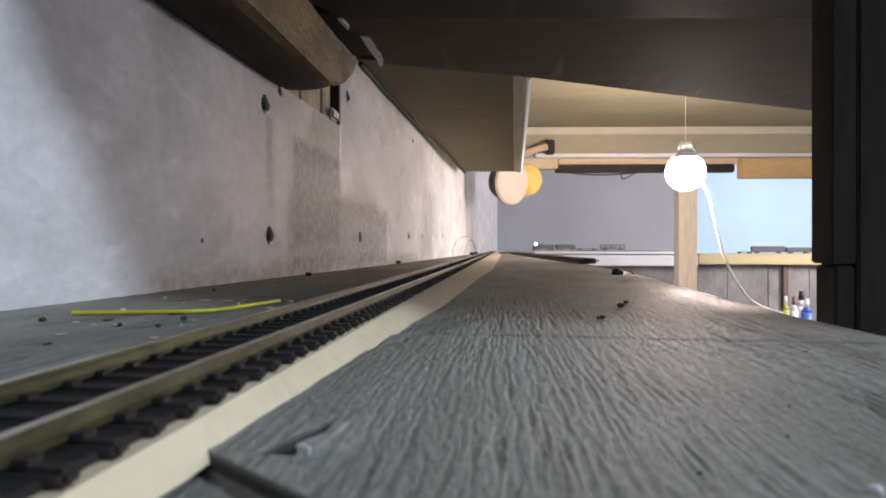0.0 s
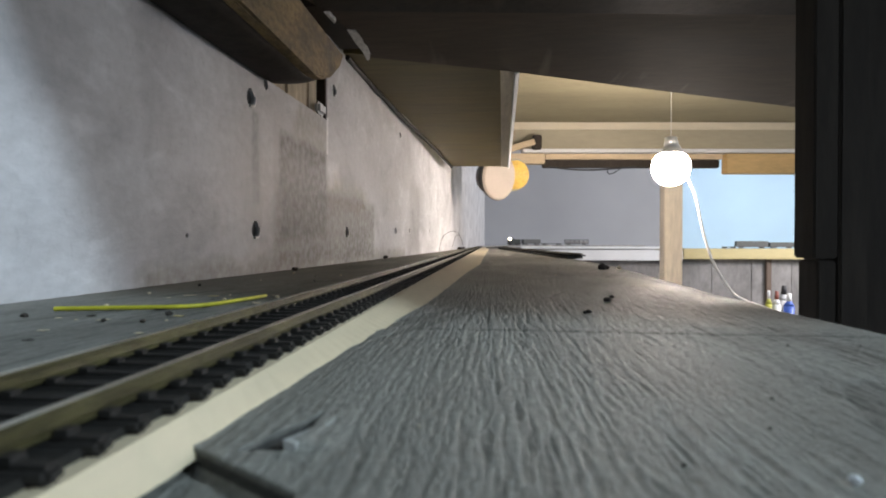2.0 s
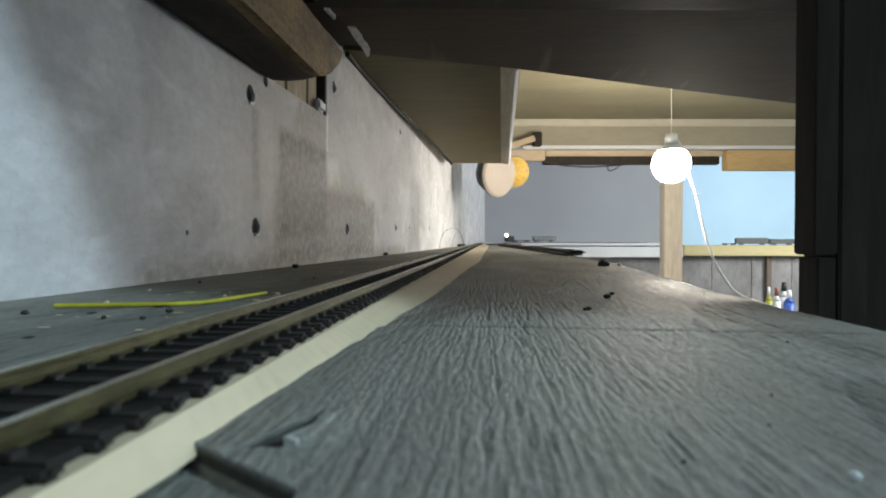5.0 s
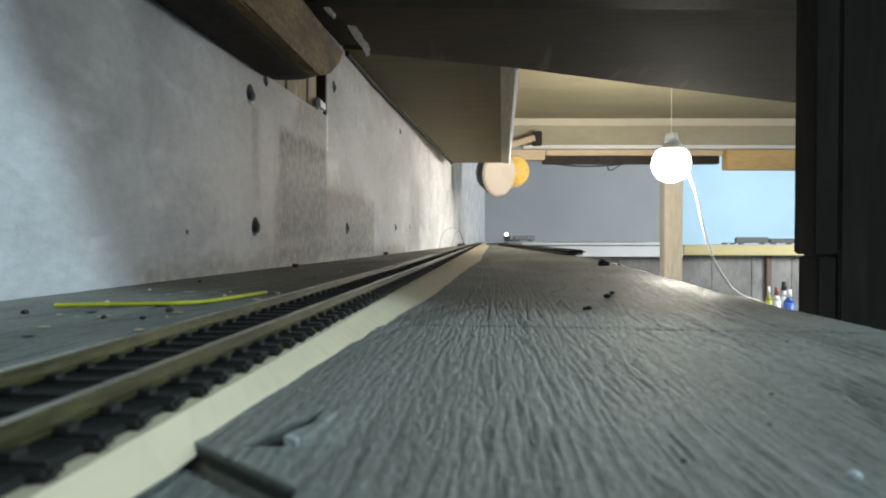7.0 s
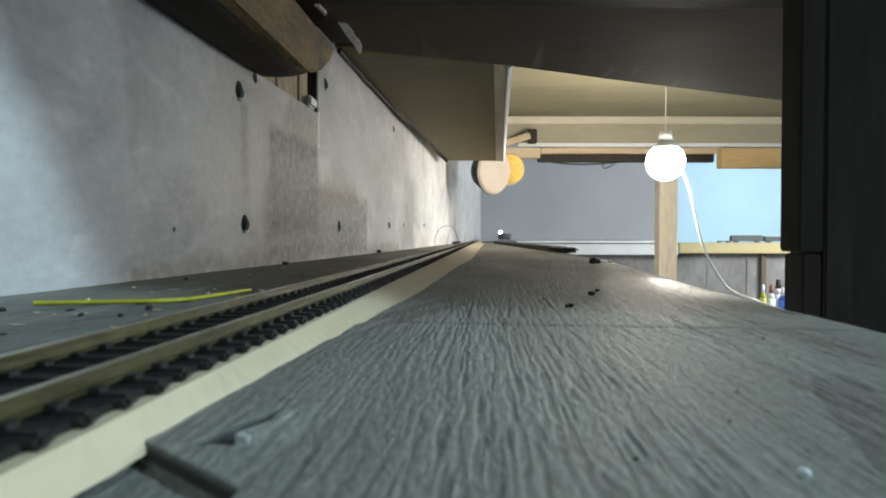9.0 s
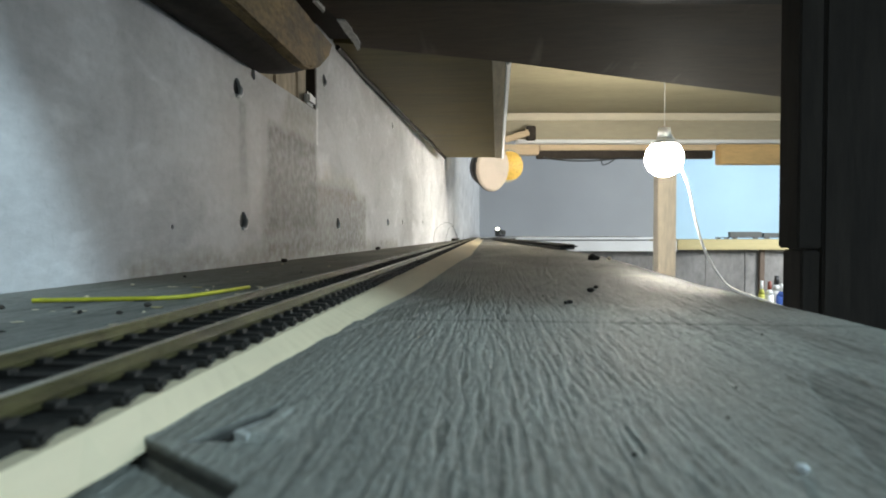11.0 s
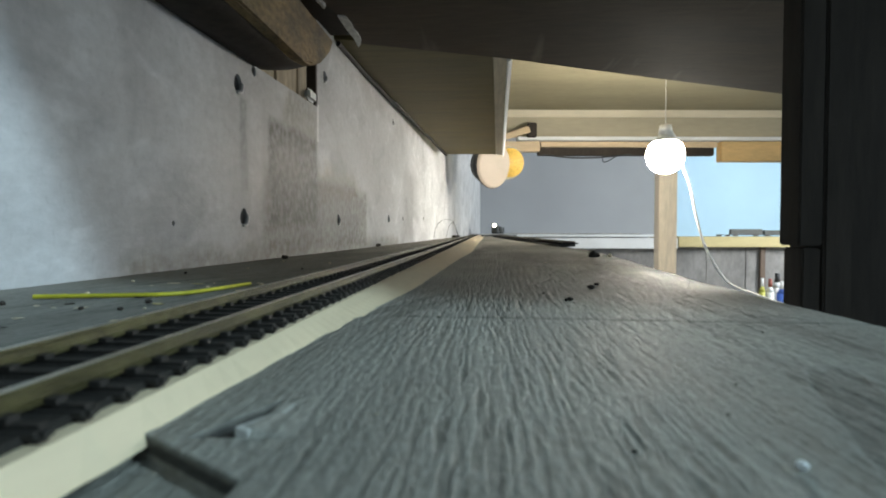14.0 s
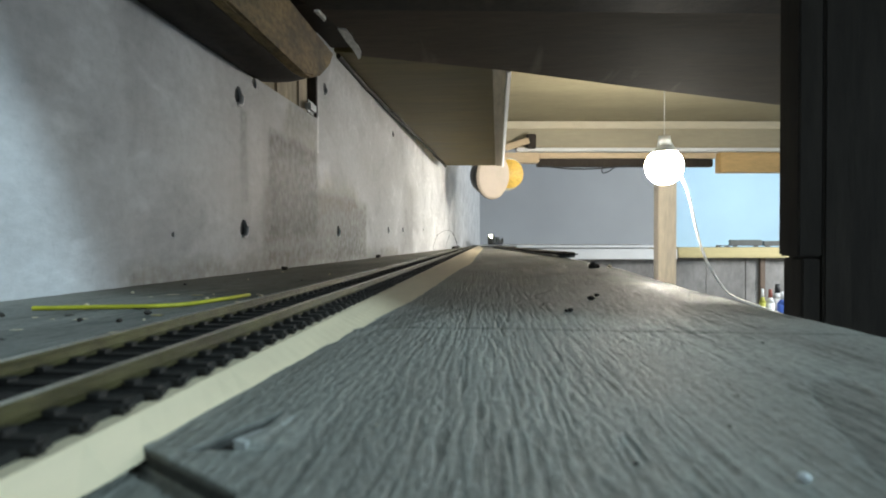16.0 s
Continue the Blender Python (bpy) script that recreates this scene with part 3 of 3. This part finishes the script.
for k in range(22):
    y = 0.695 + 1.03 * k / 21
    x = np.interp(y, [0.69, 0.97, 1.38, 1.725], [-0.171, -0.159, -0.1295, -0.1095])
    line.append((x + random.uniform(-0.0015, 0.0015), y, DZ + 0.0015 + random.uniform(-0.001, 0.001)))
tagged(tube("shelf_joint_line", line, 0.0034, TIE), "dark uneven line between shelf and wall", "sealant")

# rough beam along the wall
bm = bmesh.new()
side_line = [(-0.1, 0.159), (0.462, 0.159), (0.490, 0.1625), (0.517, 0.172), (0.542, 0.187), (0.558, 0.205), (-0.1, 0.205)]
a = [bm.verts.new((-0.187, y, z)) for y, z in side_line]
b = [bm.verts.new((-0.139, y, z)) for y, z in side_line]
bm.faces.new(a)
bm.faces.new(b[::-1])
for i in range(len(a)):
    bm.faces.new((a[i], b[i], b[(i + 1) % len(a)], a[(i + 1) % len(a)]))
bmesh.ops.bevel(bm, geom=list(bm.edges), offset=0.0025, segments=2, affect="EDGES", clamp_overlap=True)
beam = tagged(part("wall_beam", bm, BROWN), "rough brown wooden beam along the wall with dark underside", "beam")
# separate near-black layer that follows the bottom of the beam
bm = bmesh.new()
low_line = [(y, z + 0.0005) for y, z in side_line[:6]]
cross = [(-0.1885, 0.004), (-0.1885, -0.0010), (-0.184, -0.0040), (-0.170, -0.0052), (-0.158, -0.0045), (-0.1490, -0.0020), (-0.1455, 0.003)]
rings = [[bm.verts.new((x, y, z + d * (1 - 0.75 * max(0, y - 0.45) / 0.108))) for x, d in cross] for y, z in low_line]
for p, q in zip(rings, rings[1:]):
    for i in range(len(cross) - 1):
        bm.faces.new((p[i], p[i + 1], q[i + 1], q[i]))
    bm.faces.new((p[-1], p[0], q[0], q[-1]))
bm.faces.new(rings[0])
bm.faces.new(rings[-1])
part("beam_underside", bm, DARKWOOD, beam, "near-black layer along the beam underside", True)

# far joists under the deck, carried by the far post
JY = 2.35
SKEW = Matrix.Translation((0.075, JY, 0)) @ pose(0, 0, 0, 0, 0, 4.6) @ Matrix.Translation((-0.075, -JY, 0))
# near part, out of view, is added to keep stray room light off
tagged(boxpart("far_deck_underside", (-0.10, 1.6, 0.15, JY + 0.25, 0.505, 0.52), OLIVEBOARD), "beige underside of the far upper deck", "deck board")
tagged(boxpart("joist", (0.075, 1.6, JY, JY + 0.04, 0.398, 0.503), BEIGE, None, "", 0.003, SKEW), "beige painted joist lit by the bare bulb", "joist")
# the lip and the top batten carry the joist's lit edges as paler colour
tagged(boxpart("joist_lip", (0.13, 1.6, JY - 0.02, JY + 0.04, 0.382, 0.396), WHITE, None, "", 0.002, SKEW), "bottom batten of the joist, its lit edge put in as white", "batten")
tagged(boxpart("batten", (0.075, 1.6, JY - 0.008, JY - 0.0005, 0.474, 0.503), CAPWOOD, None, "", 0.002, SKEW), "pale batten along the top of the joist", "batten")
tagged(boxpart("ledger", (0.225, 0.93, JY + 0.005, JY + 0.045, 0.358, 0.380), PALEWOOD, None, "", 0.002, SKEW), "pale pine ledger under the joist", "ledger")
tagged(boxpart("ledger", (0.075, 0.221, JY - 0.002, JY + 0.045, 0.340, 0.380), PALEWOOD, None, "", 0.003, SKEW), "short pine stub at the end of the ledger", "ledger")
tagged(boxpart("pine_block", (0.935, 1.6, JY - 0.015, JY + 0.03, 0.300, 0.379), ORANGEPINE, None, "", 0.003, SKEW), "orange pine board fixed below the joist", "board")
tagged(boxpart("dark_batten", (0.215, 0.92, JY + 0.012, JY + 0.044, 0.326, 0.3575), DARKWOOD, None, "", 0.003, SKEW), "dark batten behind the ledger", "batten")
brace = Matrix.Translation((0.130, JY - 0.04, 0.405)) @ pose(0, 0, 0, 0, -17, 0)
tagged(boxpart("corner_brace", (-0.048, 0.048, -0.008, 0.008, -0.012, 0.012), PALEWOOD, None, "", 0.002, brace), "short slanting pale wood brace", "brace")
tagged(boxpart("shelf_bracket", (0.165, 0.20, JY - 0.05, JY - 0.022, 0.39, 0.445), DARKWOOD, None, "", 0.003, SKEW), "small dark bracket on the ledger end", "bracket")

# ---- posts ----
root = empty("near_post", pose(0, 0, 0), "dark rough wooden post beside the baseboard", "post")
boxpart("plank", (0.1473, 0.158, 0.280, 0.298, 0.017, 0.5), DARKWOOD, root, "", 0.0008)
boxpart("plank", (0.1495, 0.158, 0.281, 0.298, -1.0, 0.0162), DARKWOOD, root, "", 0.0008)
boxpart("plank", (0.1588, 0.1715, 0.2805, 0.312, -1.0, 0.5), DARKWOOD, root, "", 0.001)
# widened out of view to block the cool light; no such width is known
boxpart("plank", (0.1735, 0.45, 0.292, 0.322, -1.0, 0.5), DARKWOOD, root, "", 0.001)
tagged(boxpart("far_post", (0.695, 0.765, 2.40, 2.47, -1.0, 0.34), POSTWOOD, None, "", 0.003), "pale unpainted wooden post under the deck", "post")

# ---- far benches ----
bench = empty("far_bench", pose(0, 0, 0), "white painted far layout bench with a plain fascia", "bench")
boxpart("top", (-0.045, 1.24, 3.9, FAR - 0.002, -0.012, 0.002), WHITE, bench)
boxpart("fascia", (0.05, 1.24, 3.88, 3.898, -0.088, -0.020), WHITE, bench, "", 0.002)
# added panel in place of the grey wall below
boxpart("skirt", (0.05, 1.24, 3.95, 3.965, -1.0, -0.03), CONCRETE, bench, "grey panel added in place of the wall under the bench")
side = empty("side_bench", pose(0, 0, 0), "side layout bench with yellowed pine fascia and added grey panels", "bench")
boxpart("fascia", (1.245, 2.95, 3.88, 3.92, -0.078, -0.012), YELLOWWOOD, side, "yellowed pine fascia", 0.003)
boxpart("top", (1.245, 2.95, 3.92, FAR - 0.052, -0.026, -0.014), YELLOWWOOD, side)
# added panels stand for the concrete wall, set forward to catch light
for i in range(7):
    boxpart("skirt_board", (1.20 + i * 0.25, 1.447 + i * 0.25, 3.96 + 0.002 * (i % 2), 3.98, -1.0, -0.03), CONCRETE, side, "grey panel added in place of the wall under the bench", 0.002)
boxpart("leg", (1.78, 1.81, 3.93, 3.955, -1.0, -0.03), LEGWOOD, side, "dull brown bench leg", 0.002)

# ---- bulb and cord ----
BX, BY, BZ = 0.479, 1.60, 0.224
lamp = empty("hanging_bulb", pose(BX, BY, BZ), "bare glowing light bulb hanging under the deck", "light bulb")
bm = bmesh.new()
bmesh.ops.create_uvsphere(bm, u_segments=32, v_segments=20, radius=0.049)
cut = [v for v in bm.verts if v.co.z > 0.039]
bmesh.ops.delete(bm, geom=cut, context="VERTS")
part("bulb_glass", bm, BULB, lamp, "glowing white glass bulb", True)
bm = bmesh.new()
cyl(bm, 0.034, 0.030, 0.005, Matrix.Translation((0, 0, 0.036)), 32)
cyl(bm, 0.026, 0.015, 0.016, Matrix.Translation((0, 0, 0.041)), 32)
part("collar", bm, WHITE, lamp, "white opaque collar of the bulb", True)
bm = bmesh.new()
cyl(bm, 0.019, 0.015, 0.026, Matrix.Translation((0, 0, 0.054)))
part("socket", bm, WHITE, lamp, "white plastic lamp socket", True)
tube("lamp_cord", [(0.482, 1.60, 0.298), (0.500, 1.60, 0.286), (0.512, 1.60, 0.243), (0.521, 1.60, 0.199), (0.544, 1.60, 0.150), (0.560, 1.60, 0.060), (0.585, 1.60, -0.023),
                   (0.629, 1.60, -0.097), (0.654, 1.593, -0.122), (0.718, 1.583, -0.144), (0.800, 1.566, -0.175)], 0.0034, CORD)
tagged(bpy.data.objects["lamp_cord"], "white electric lamp cord hanging down", "cord")
tagged(tube("bulb_hanger", [(BX, BY, 0.298), (BX, BY, 0.40), (BX, BY, 0.506)], 0.0010, CORD), "thin pale flex holding the bulb to the deck", "flex")

# ---- yellow stick on the board ----
tube("yellow_straw", [(-0.152, 0.1946, 0.0009), (-0.13, 0.200, 0.0009), (-0.107, 0.205, 0.0009), (-0.102, 0.225, 0.0008), (-0.0985, 0.2527, 0.0007)], 0.0008, YELLOW)
tagged(bpy.data.objects["yellow_straw"], "thin yellow plastic wire lying on the board", "wire")


# ---- crumbs on the board ----
def crumb(x, y, r, mat, label, z=0.0, squash=0.7):
    bm = bmesh.new()
    bmesh.ops.create_icosphere(bm, subdivisions=2, radius=r)
    for v in bm.verts:
        v.co *= 1 + 0.45 * noise.noise(v.co * (1.3 / r) + Vector((x, y, 0)) * 90)
        v.co.z *= squash
    ob = part("crumb", bm, mat)
    ob.location = (x, y, z + r * squash * 0.8)
    return tagged(ob, label, "crumb", "crumbs on the board")


DIRT = material("dark_dirt", (0.035, 0.028, 0.022), 0.85, 0.3, 200, grain_scale=1500)
for x, y, r in ((0.1035, 0.549, 0.0042), (0.1085, 0.556, 0.003), (0.0485, 0.2466, 0.0013), (0.0535, 0.262, 0.0011), (0.034, 0.2043, 0.0010), (0.0325, 0.2030, 0.0008),
                (-0.149, 0.1776, 0.0011), (-0.1058, 0.1869, 0.0011), (-0.165, 0.490, 0.0028), (-0.117, 0.17, 0.0008), (-0.16, 0.9, 0.004)):
    crumb(x, y, r, DIRT, "small dark crumb of dirt")
crumb(0.0363, 0.0613, 0.0006, WHITE, "bright white crumb on the plywood", 0.0, 0.95)
crumb(0.121, 0.56, 0.0022, CREAM, "pale crumb of wood on the plywood")
for k in range(40):
    x, y = random.uniform(-0.02, 0.10), random.uniform(0.06, 0.6)
    crumb(x, y, random.uniform(0.00016, 0.00032), random.choice((DIRT, CREAM, DIRT)), "tiny speck of sawdust and dirt", -0.0001)
for k in range(14):
    y = random.uniform(0.16, 0.45)
    crumb(random.uniform(-0.165, -0.085), y, random.uniform(0.0004, 0.0010), random.choice((DIRT, CREAM, CREAM)), "tiny speck of sawdust and dirt", -0.0001)


bm = bmesh.new()
low, top = [[bm.verts.new((x, y, z)) for x, y, z in q] for q in (
    ((-0.0236, 0.0662, -0.001), (-0.0224, 0.0660, -0.001), (-0.0200, 0.0780, -0.001), (-0.0203, 0.0812, -0.001)),
    ((-0.0239, 0.0664, 0.0011), (-0.0223, 0.0662, 0.0007), (-0.0199, 0.0778, 0.0002), (-0.0203, 0.0812, 0.0001)))]
bm.faces.new(low[::-1])
bm.faces.new(top)
for i in range(4):
    bm.faces.new((low[i], low[(i + 1) % 4], top[(i + 1) % 4], top[i]))
tagged(part("splinter", bm, SPLINTER), "pale lifted splinter at the broken plywood", "splinter")
for k in range(26):
    y = random.uniform(0.125, 0.27)
    ob = crumb(random.uniform(-0.145, -0.078) * min(1, y / 0.17), y, random.uniform(0.0005, 0.0016), random.choice((CREAM, CREAM, DIRT, YELLOWWOOD)), "flat pale flake of wood dust", 0.0, 0.16)
    ob.rotation_euler.z = random.uniform(0, 6.28)
    ob.scale.x = random.uniform(1.0, 2.4)


# ---- tin under the shelf, wires by the wall ----
def facing(x, y, z, nx, ny, nz):
    """A pose whose z axis points along the given way."""
    return Matrix.Translation((x, y, z)) @ Vector((nx, ny, nz)).to_track_quat("Z", "Y").to_matrix().to_4x4()


dish = empty("hanging_dish", pose(0.032, 1.955, 0.243), "pale round dish with a dark back hung behind the shelf", "dish")
face = facing(0, 0, 0, 0.72, -0.68, -0.12)
bm = bmesh.new()
cyl(bm, 0.052, 0.079, 0.055, face @ Matrix.Translation((0, 0, -0.057)), 40)
part("back", bm, BLACK, dish, "dark round back", True)
bm = bmesh.new()
v = cyl(bm, 0.079, 0.073, 0.008, face @ Matrix.Translation((0, 0, -0.002)), 40)
bevelled(bm, 0.002)
part("face", bm, CARDBOARD, dish, "pale cream round face")
bm = bmesh.new()
box(bm, -0.004, 0.004, 0.03, 0.034, 0.0, 0.259)
part("strap", bm, BLACK, dish)
tin = empty("amber_tub", pose(0.090, 2.03, 0.258), "amber plastic tub with a clear rim behind the shelf", "tub")
face = facing(0, 0, 0, 0.30, -0.94, -0.10)
bm = bmesh.new()
cyl(bm, 0.046, 0.049, 0.07, face @ Matrix.Translation((0, 0, -0.07)), 32)
part("body", bm, AMBER, tin, "amber yellow body", True)
bm = bmesh.new()
cyl(bm, 0.057, 0.057, 0.010, face @ Matrix.Translation((0.006, 0, -0.045)), 32)
part("rim", bm, BEIGE, tin, "pale clear rim")
bm = bmesh.new()
box(bm, -0.046, -0.038, 0.03, 0.034, 0.0, 0.248)
part("strap", bm, BLACK, tin)
for pts in ([(-0.136, 1.60, 0.0), (-0.134, 1.60, 0.030), (-0.117, 1.60, 0.052), (-0.096, 1.60, 0.058), (-0.076, 1.60, 0.046), (-0.066, 1.60, 0.0)],
            [(-0.112, 1.75, 0.0), (-0.106, 1.75, 0.035), (-0.095, 1.75, 0.050), (-0.083, 1.75, 0.044), (-0.076, 1.75, 0.0)]):
    tagged(tube("loose_wire", pts, 0.0004, BLACK), "thin dark loose wire loop by the wall", "wire", "loose wires")
tagged(boxpart("dark_stick", (-0.150, -0.105, 2.2, 3.0, 0.0, 0.008), DARKWOOD, None, "", 0.002), "dark wooden stick lying along the wall", "stick")
tagged(tube("hanging_wire", [(0.470, 2.39, 0.328), (0.468, 2.385, 0.305), (0.474, 2.38, 0.296), (0.500, 2.385, 0.306), (0.530, 2.39, 0.328)], 0.0022, BLACK), "dark wire loop hanging from the batten", "wire")
tagged(tube("sagging_cable", [(0.235, 2.36, 0.328), (0.300, 2.362, 0.316), (0.390, 2.366, 0.312), (0.480, 2.37, 0.316), (0.580, 2.385, 0.328)], 0.0030, BLACK), "dark cable sagging below the batten", "cable")

# ---- bottles on the low shelf ----
tagged(boxpart("work_shelf", (1.2, 2.4, 3.0, 3.4, -0.46, -0.44), BEIGE), "beige wooden work shelf below the bench", "shelf")


def bottle(x, y, r, h, body, cap, label):
    root = empty("bottle", pose(x, y, -0.44), label, "bottle", "bottles on the work shelf")
    bm = bmesh.new()
    cyl(bm, r, r, h * 0.68, Matrix(), 20)
    cyl(bm, r, r * 0.4, h * 0.14, Matrix.Translation((0, 0, h * 0.68)), 20)
    part("body", bm, body, root, "", True)
    bm = bmesh.new()
    cyl(bm, r * 0.5, r * 0.42, h * 0.20, Matrix.Translation((0, 0, h * 0.81)), 16)
    part("cap", bm, cap, root, "", True)


GREENISH = material("yellow_green_plastic", (0.45, 0.45, 0.08), 0.4, 0.1, 20)
BLUE = material("blue_plastic", (0.05, 0.12, 0.45), 0.4, 0.1, 20)
RED = material("brick_red_plastic", (0.25, 0.07, 0.05), 0.45, 0.1, 20)
bottle(1.460, 3.2, 0.016, 0.215, GREENISH, WHITE, "yellow-green bottle with a white cap")
bottle(1.500, 3.2, 0.020, 0.212, WHITE, RED, "white bottle with a brick red cap")
bottle(1.562, 3.2, 0.026, 0.20, BLUE, WHITE, "blue bottle with a white cap")
bottle(1.575, 3.28, 0.028, 0.235, WHITE, BLACK, "white bottle with a dark cap")


# ---- train ----
def loco():
    root = empty("model_locomotive", Matrix(), "grey model diesel locomotive with a lit headlight", "locomotive")
    bm = bmesh.new()
    box(bm, -0.015, 0.015, -0.085, 0.088, 0.010, 0.016)
    box(bm, -0.011, 0.011, -0.083, 0.04, 0.016, 0.043)
    box(bm, -0.0155, 0.0155, 0.036, 0.066, 0.016, 0.050)
    box(bm, -0.011, 0.011, 0.064, 0.086, 0.016, 0.038)
    bevelled(bm, 0.001)
    part("body", bm, LOCO, root)
    for y in (-0.055, 0.058):
        bm = bmesh.new()
        box(bm, -0.012, 0.012, y - 0.024, y + 0.024, 0.003, 0.011)
        bevelled(bm, 0.001)
        part("truck", bm, BLACK, root)
    bm = bmesh.new()
    cyl(bm, 0.0080, 0.0080, 0.004, Matrix.Translation((0, 0.0665, 0.046)) @ pose(0, 0, 0, -90))
    part("headlight", bm, HEADLIGHT, root, "lit warm headlight")
    return root


def wagon(length, height, label, frame_sides=False):
    root = empty("model_wagon", Matrix(), label, "wagon", "model wagons")
    h = length / 2
    bm = bmesh.new()
    box(bm, -0.015, 0.015, -h, h, 0.010, 0.014)
    bevelled(bm, 0.0006)
    part("underframe", bm, BLACK, root)
    if frame_sides:
        for x in (-0.0145, 0.0145):
            bm = bmesh.new()
            box(bm, x - 0.0012, x + 0.0012, -h, h, height - 0.005, height)
            for k in range(6):
                y = -h + 0.002 + (length - 0.004) * k / 5
                box(bm, x - 0.001, x + 0.001, y - 0.0018, y + 0.0018, 0.014, height - 0.005)
            part("side_frame", bm, LOCO, root)
        bm = bmesh.new()
        box(bm, -0.012, 0.012, -h + 0.006, h - 0.006, 0.014, height - 0.010)
        part("load", bm, CONCRETE, root, "grey load")
    elif height > 0.02:
        bm = bmesh.new()
        box(bm, -0.0145, 0.0145, -h, h, 0.014, height - 0.003)
        box(bm, -0.011, 0.011, -h * 0.96, h * 0.96, height - 0.003, height)
        for k in range(7):
            y = -h + 0.003 + (length - 0.006) * k / 6
            box(bm, -0.0155, 0.0155, y - 0.001, y + 0.001, 0.014, height - 0.003)
        part("body", bm, LOCO, root)
    for y in (-h * 0.65, h * 0.65):
        bm = bmesh.new()
        box(bm, -0.012, 0.012, y - 0.013, y + 0.013, 0.003, 0.010)
        bevelled(bm, 0.001)
        part("truck", bm, BLACK, root)
    return root


engine = loco()
coach = wagon(0.145, 0.043, "grey covered wagon behind the engine")
flat = wagon(0.16, 0.018, "low dark flat wagon in the train")
rack = wagon(0.175, 0.042, "dark open wagon with frame sides", True)
for x, length, height in ((1.735, 0.205, 0.050), (1.925, 0.15, 0.042), (2.09, 0.16, 0.042), (1.59, 0.085, 0.020)):
    ob = wagon(length, height, "parked grey-green covered wagon on the side bench" if height > 0.03 else "parked low flat wagon on the side bench")
    ob.matrix_basis = pose(x, 4.05, -0.012, 0, 0, 90)

# the line the train follows: distance, x, y
LINE = [(-0.95, 1.15, 4.42), (-0.60, 0.80, 4.42), (-0.30, 0.505, 4.385), (-0.15, 0.36, 4.33), (0.0, 0.216, 4.25), (0.083, 0.165, 4.19), (0.166, 0.142, 4.10),
        (0.33, 0.117, 3.93), (0.58, 0.106, 3.69), (0.75, 0.093, 3.53), (1.0, 0.069, 3.28), (1.16, 0.051, 3.12), (1.33, 0.031, 2.95), (1.6, -0.01, 2.68)]


def bench_rails():
    root = empty("curved_track", pose(0, 0, 0), "thin curved model track on the far bench", "model track")
    for side in (-0.00825, 0.00825):
        pts = []
        for i, (d, x, y) in enumerate(LINE):
            p, q = LINE[max(0, i - 1)], LINE[min(len(LINE) - 1, i + 1)]
            ux, uy = q[1] - p[1], q[2] - p[2]
            k = math.hypot(ux, uy)
            pts.append((x - uy / k * side, y + ux / k * side, 0.0068))
        tube("rail", pts, 0.0012, RAILTOP, root)
    pts = [(x, y, 0.0035) for d, x, y in LINE]
    tube("roadbed", pts, 0.0030, TIE, root, "dark roadbed")


bench_rails()


def on_line(s):
    d = [p[0] for p in LINE]
    return np.array((np.interp(s, d, [p[1] for p in LINE]), np.interp(s, d, [p[2] for p in LINE])))


def rail_pose(s, half):
    a, b = on_line(s - half * 0.65), on_line(s + half * 0.65)
    c = (a + b) / 2
    return pose(c[0], c[1], 0.008, 0, 0, math.degrees(math.atan2(b[1] - a[1], b[0] - a[0])) - 90)


def motions():
    for ob, back, half in ((engine, 0.088, 0.085), (coach, 0.255, 0.072), (flat, 0.415, 0.08), (rack, 0.605, 0.085)):
        walk(ob, [(t, rail_pose(0.083 * t - back, half)) for t in np.arange(0, 16.01, 1.0)])


motions()
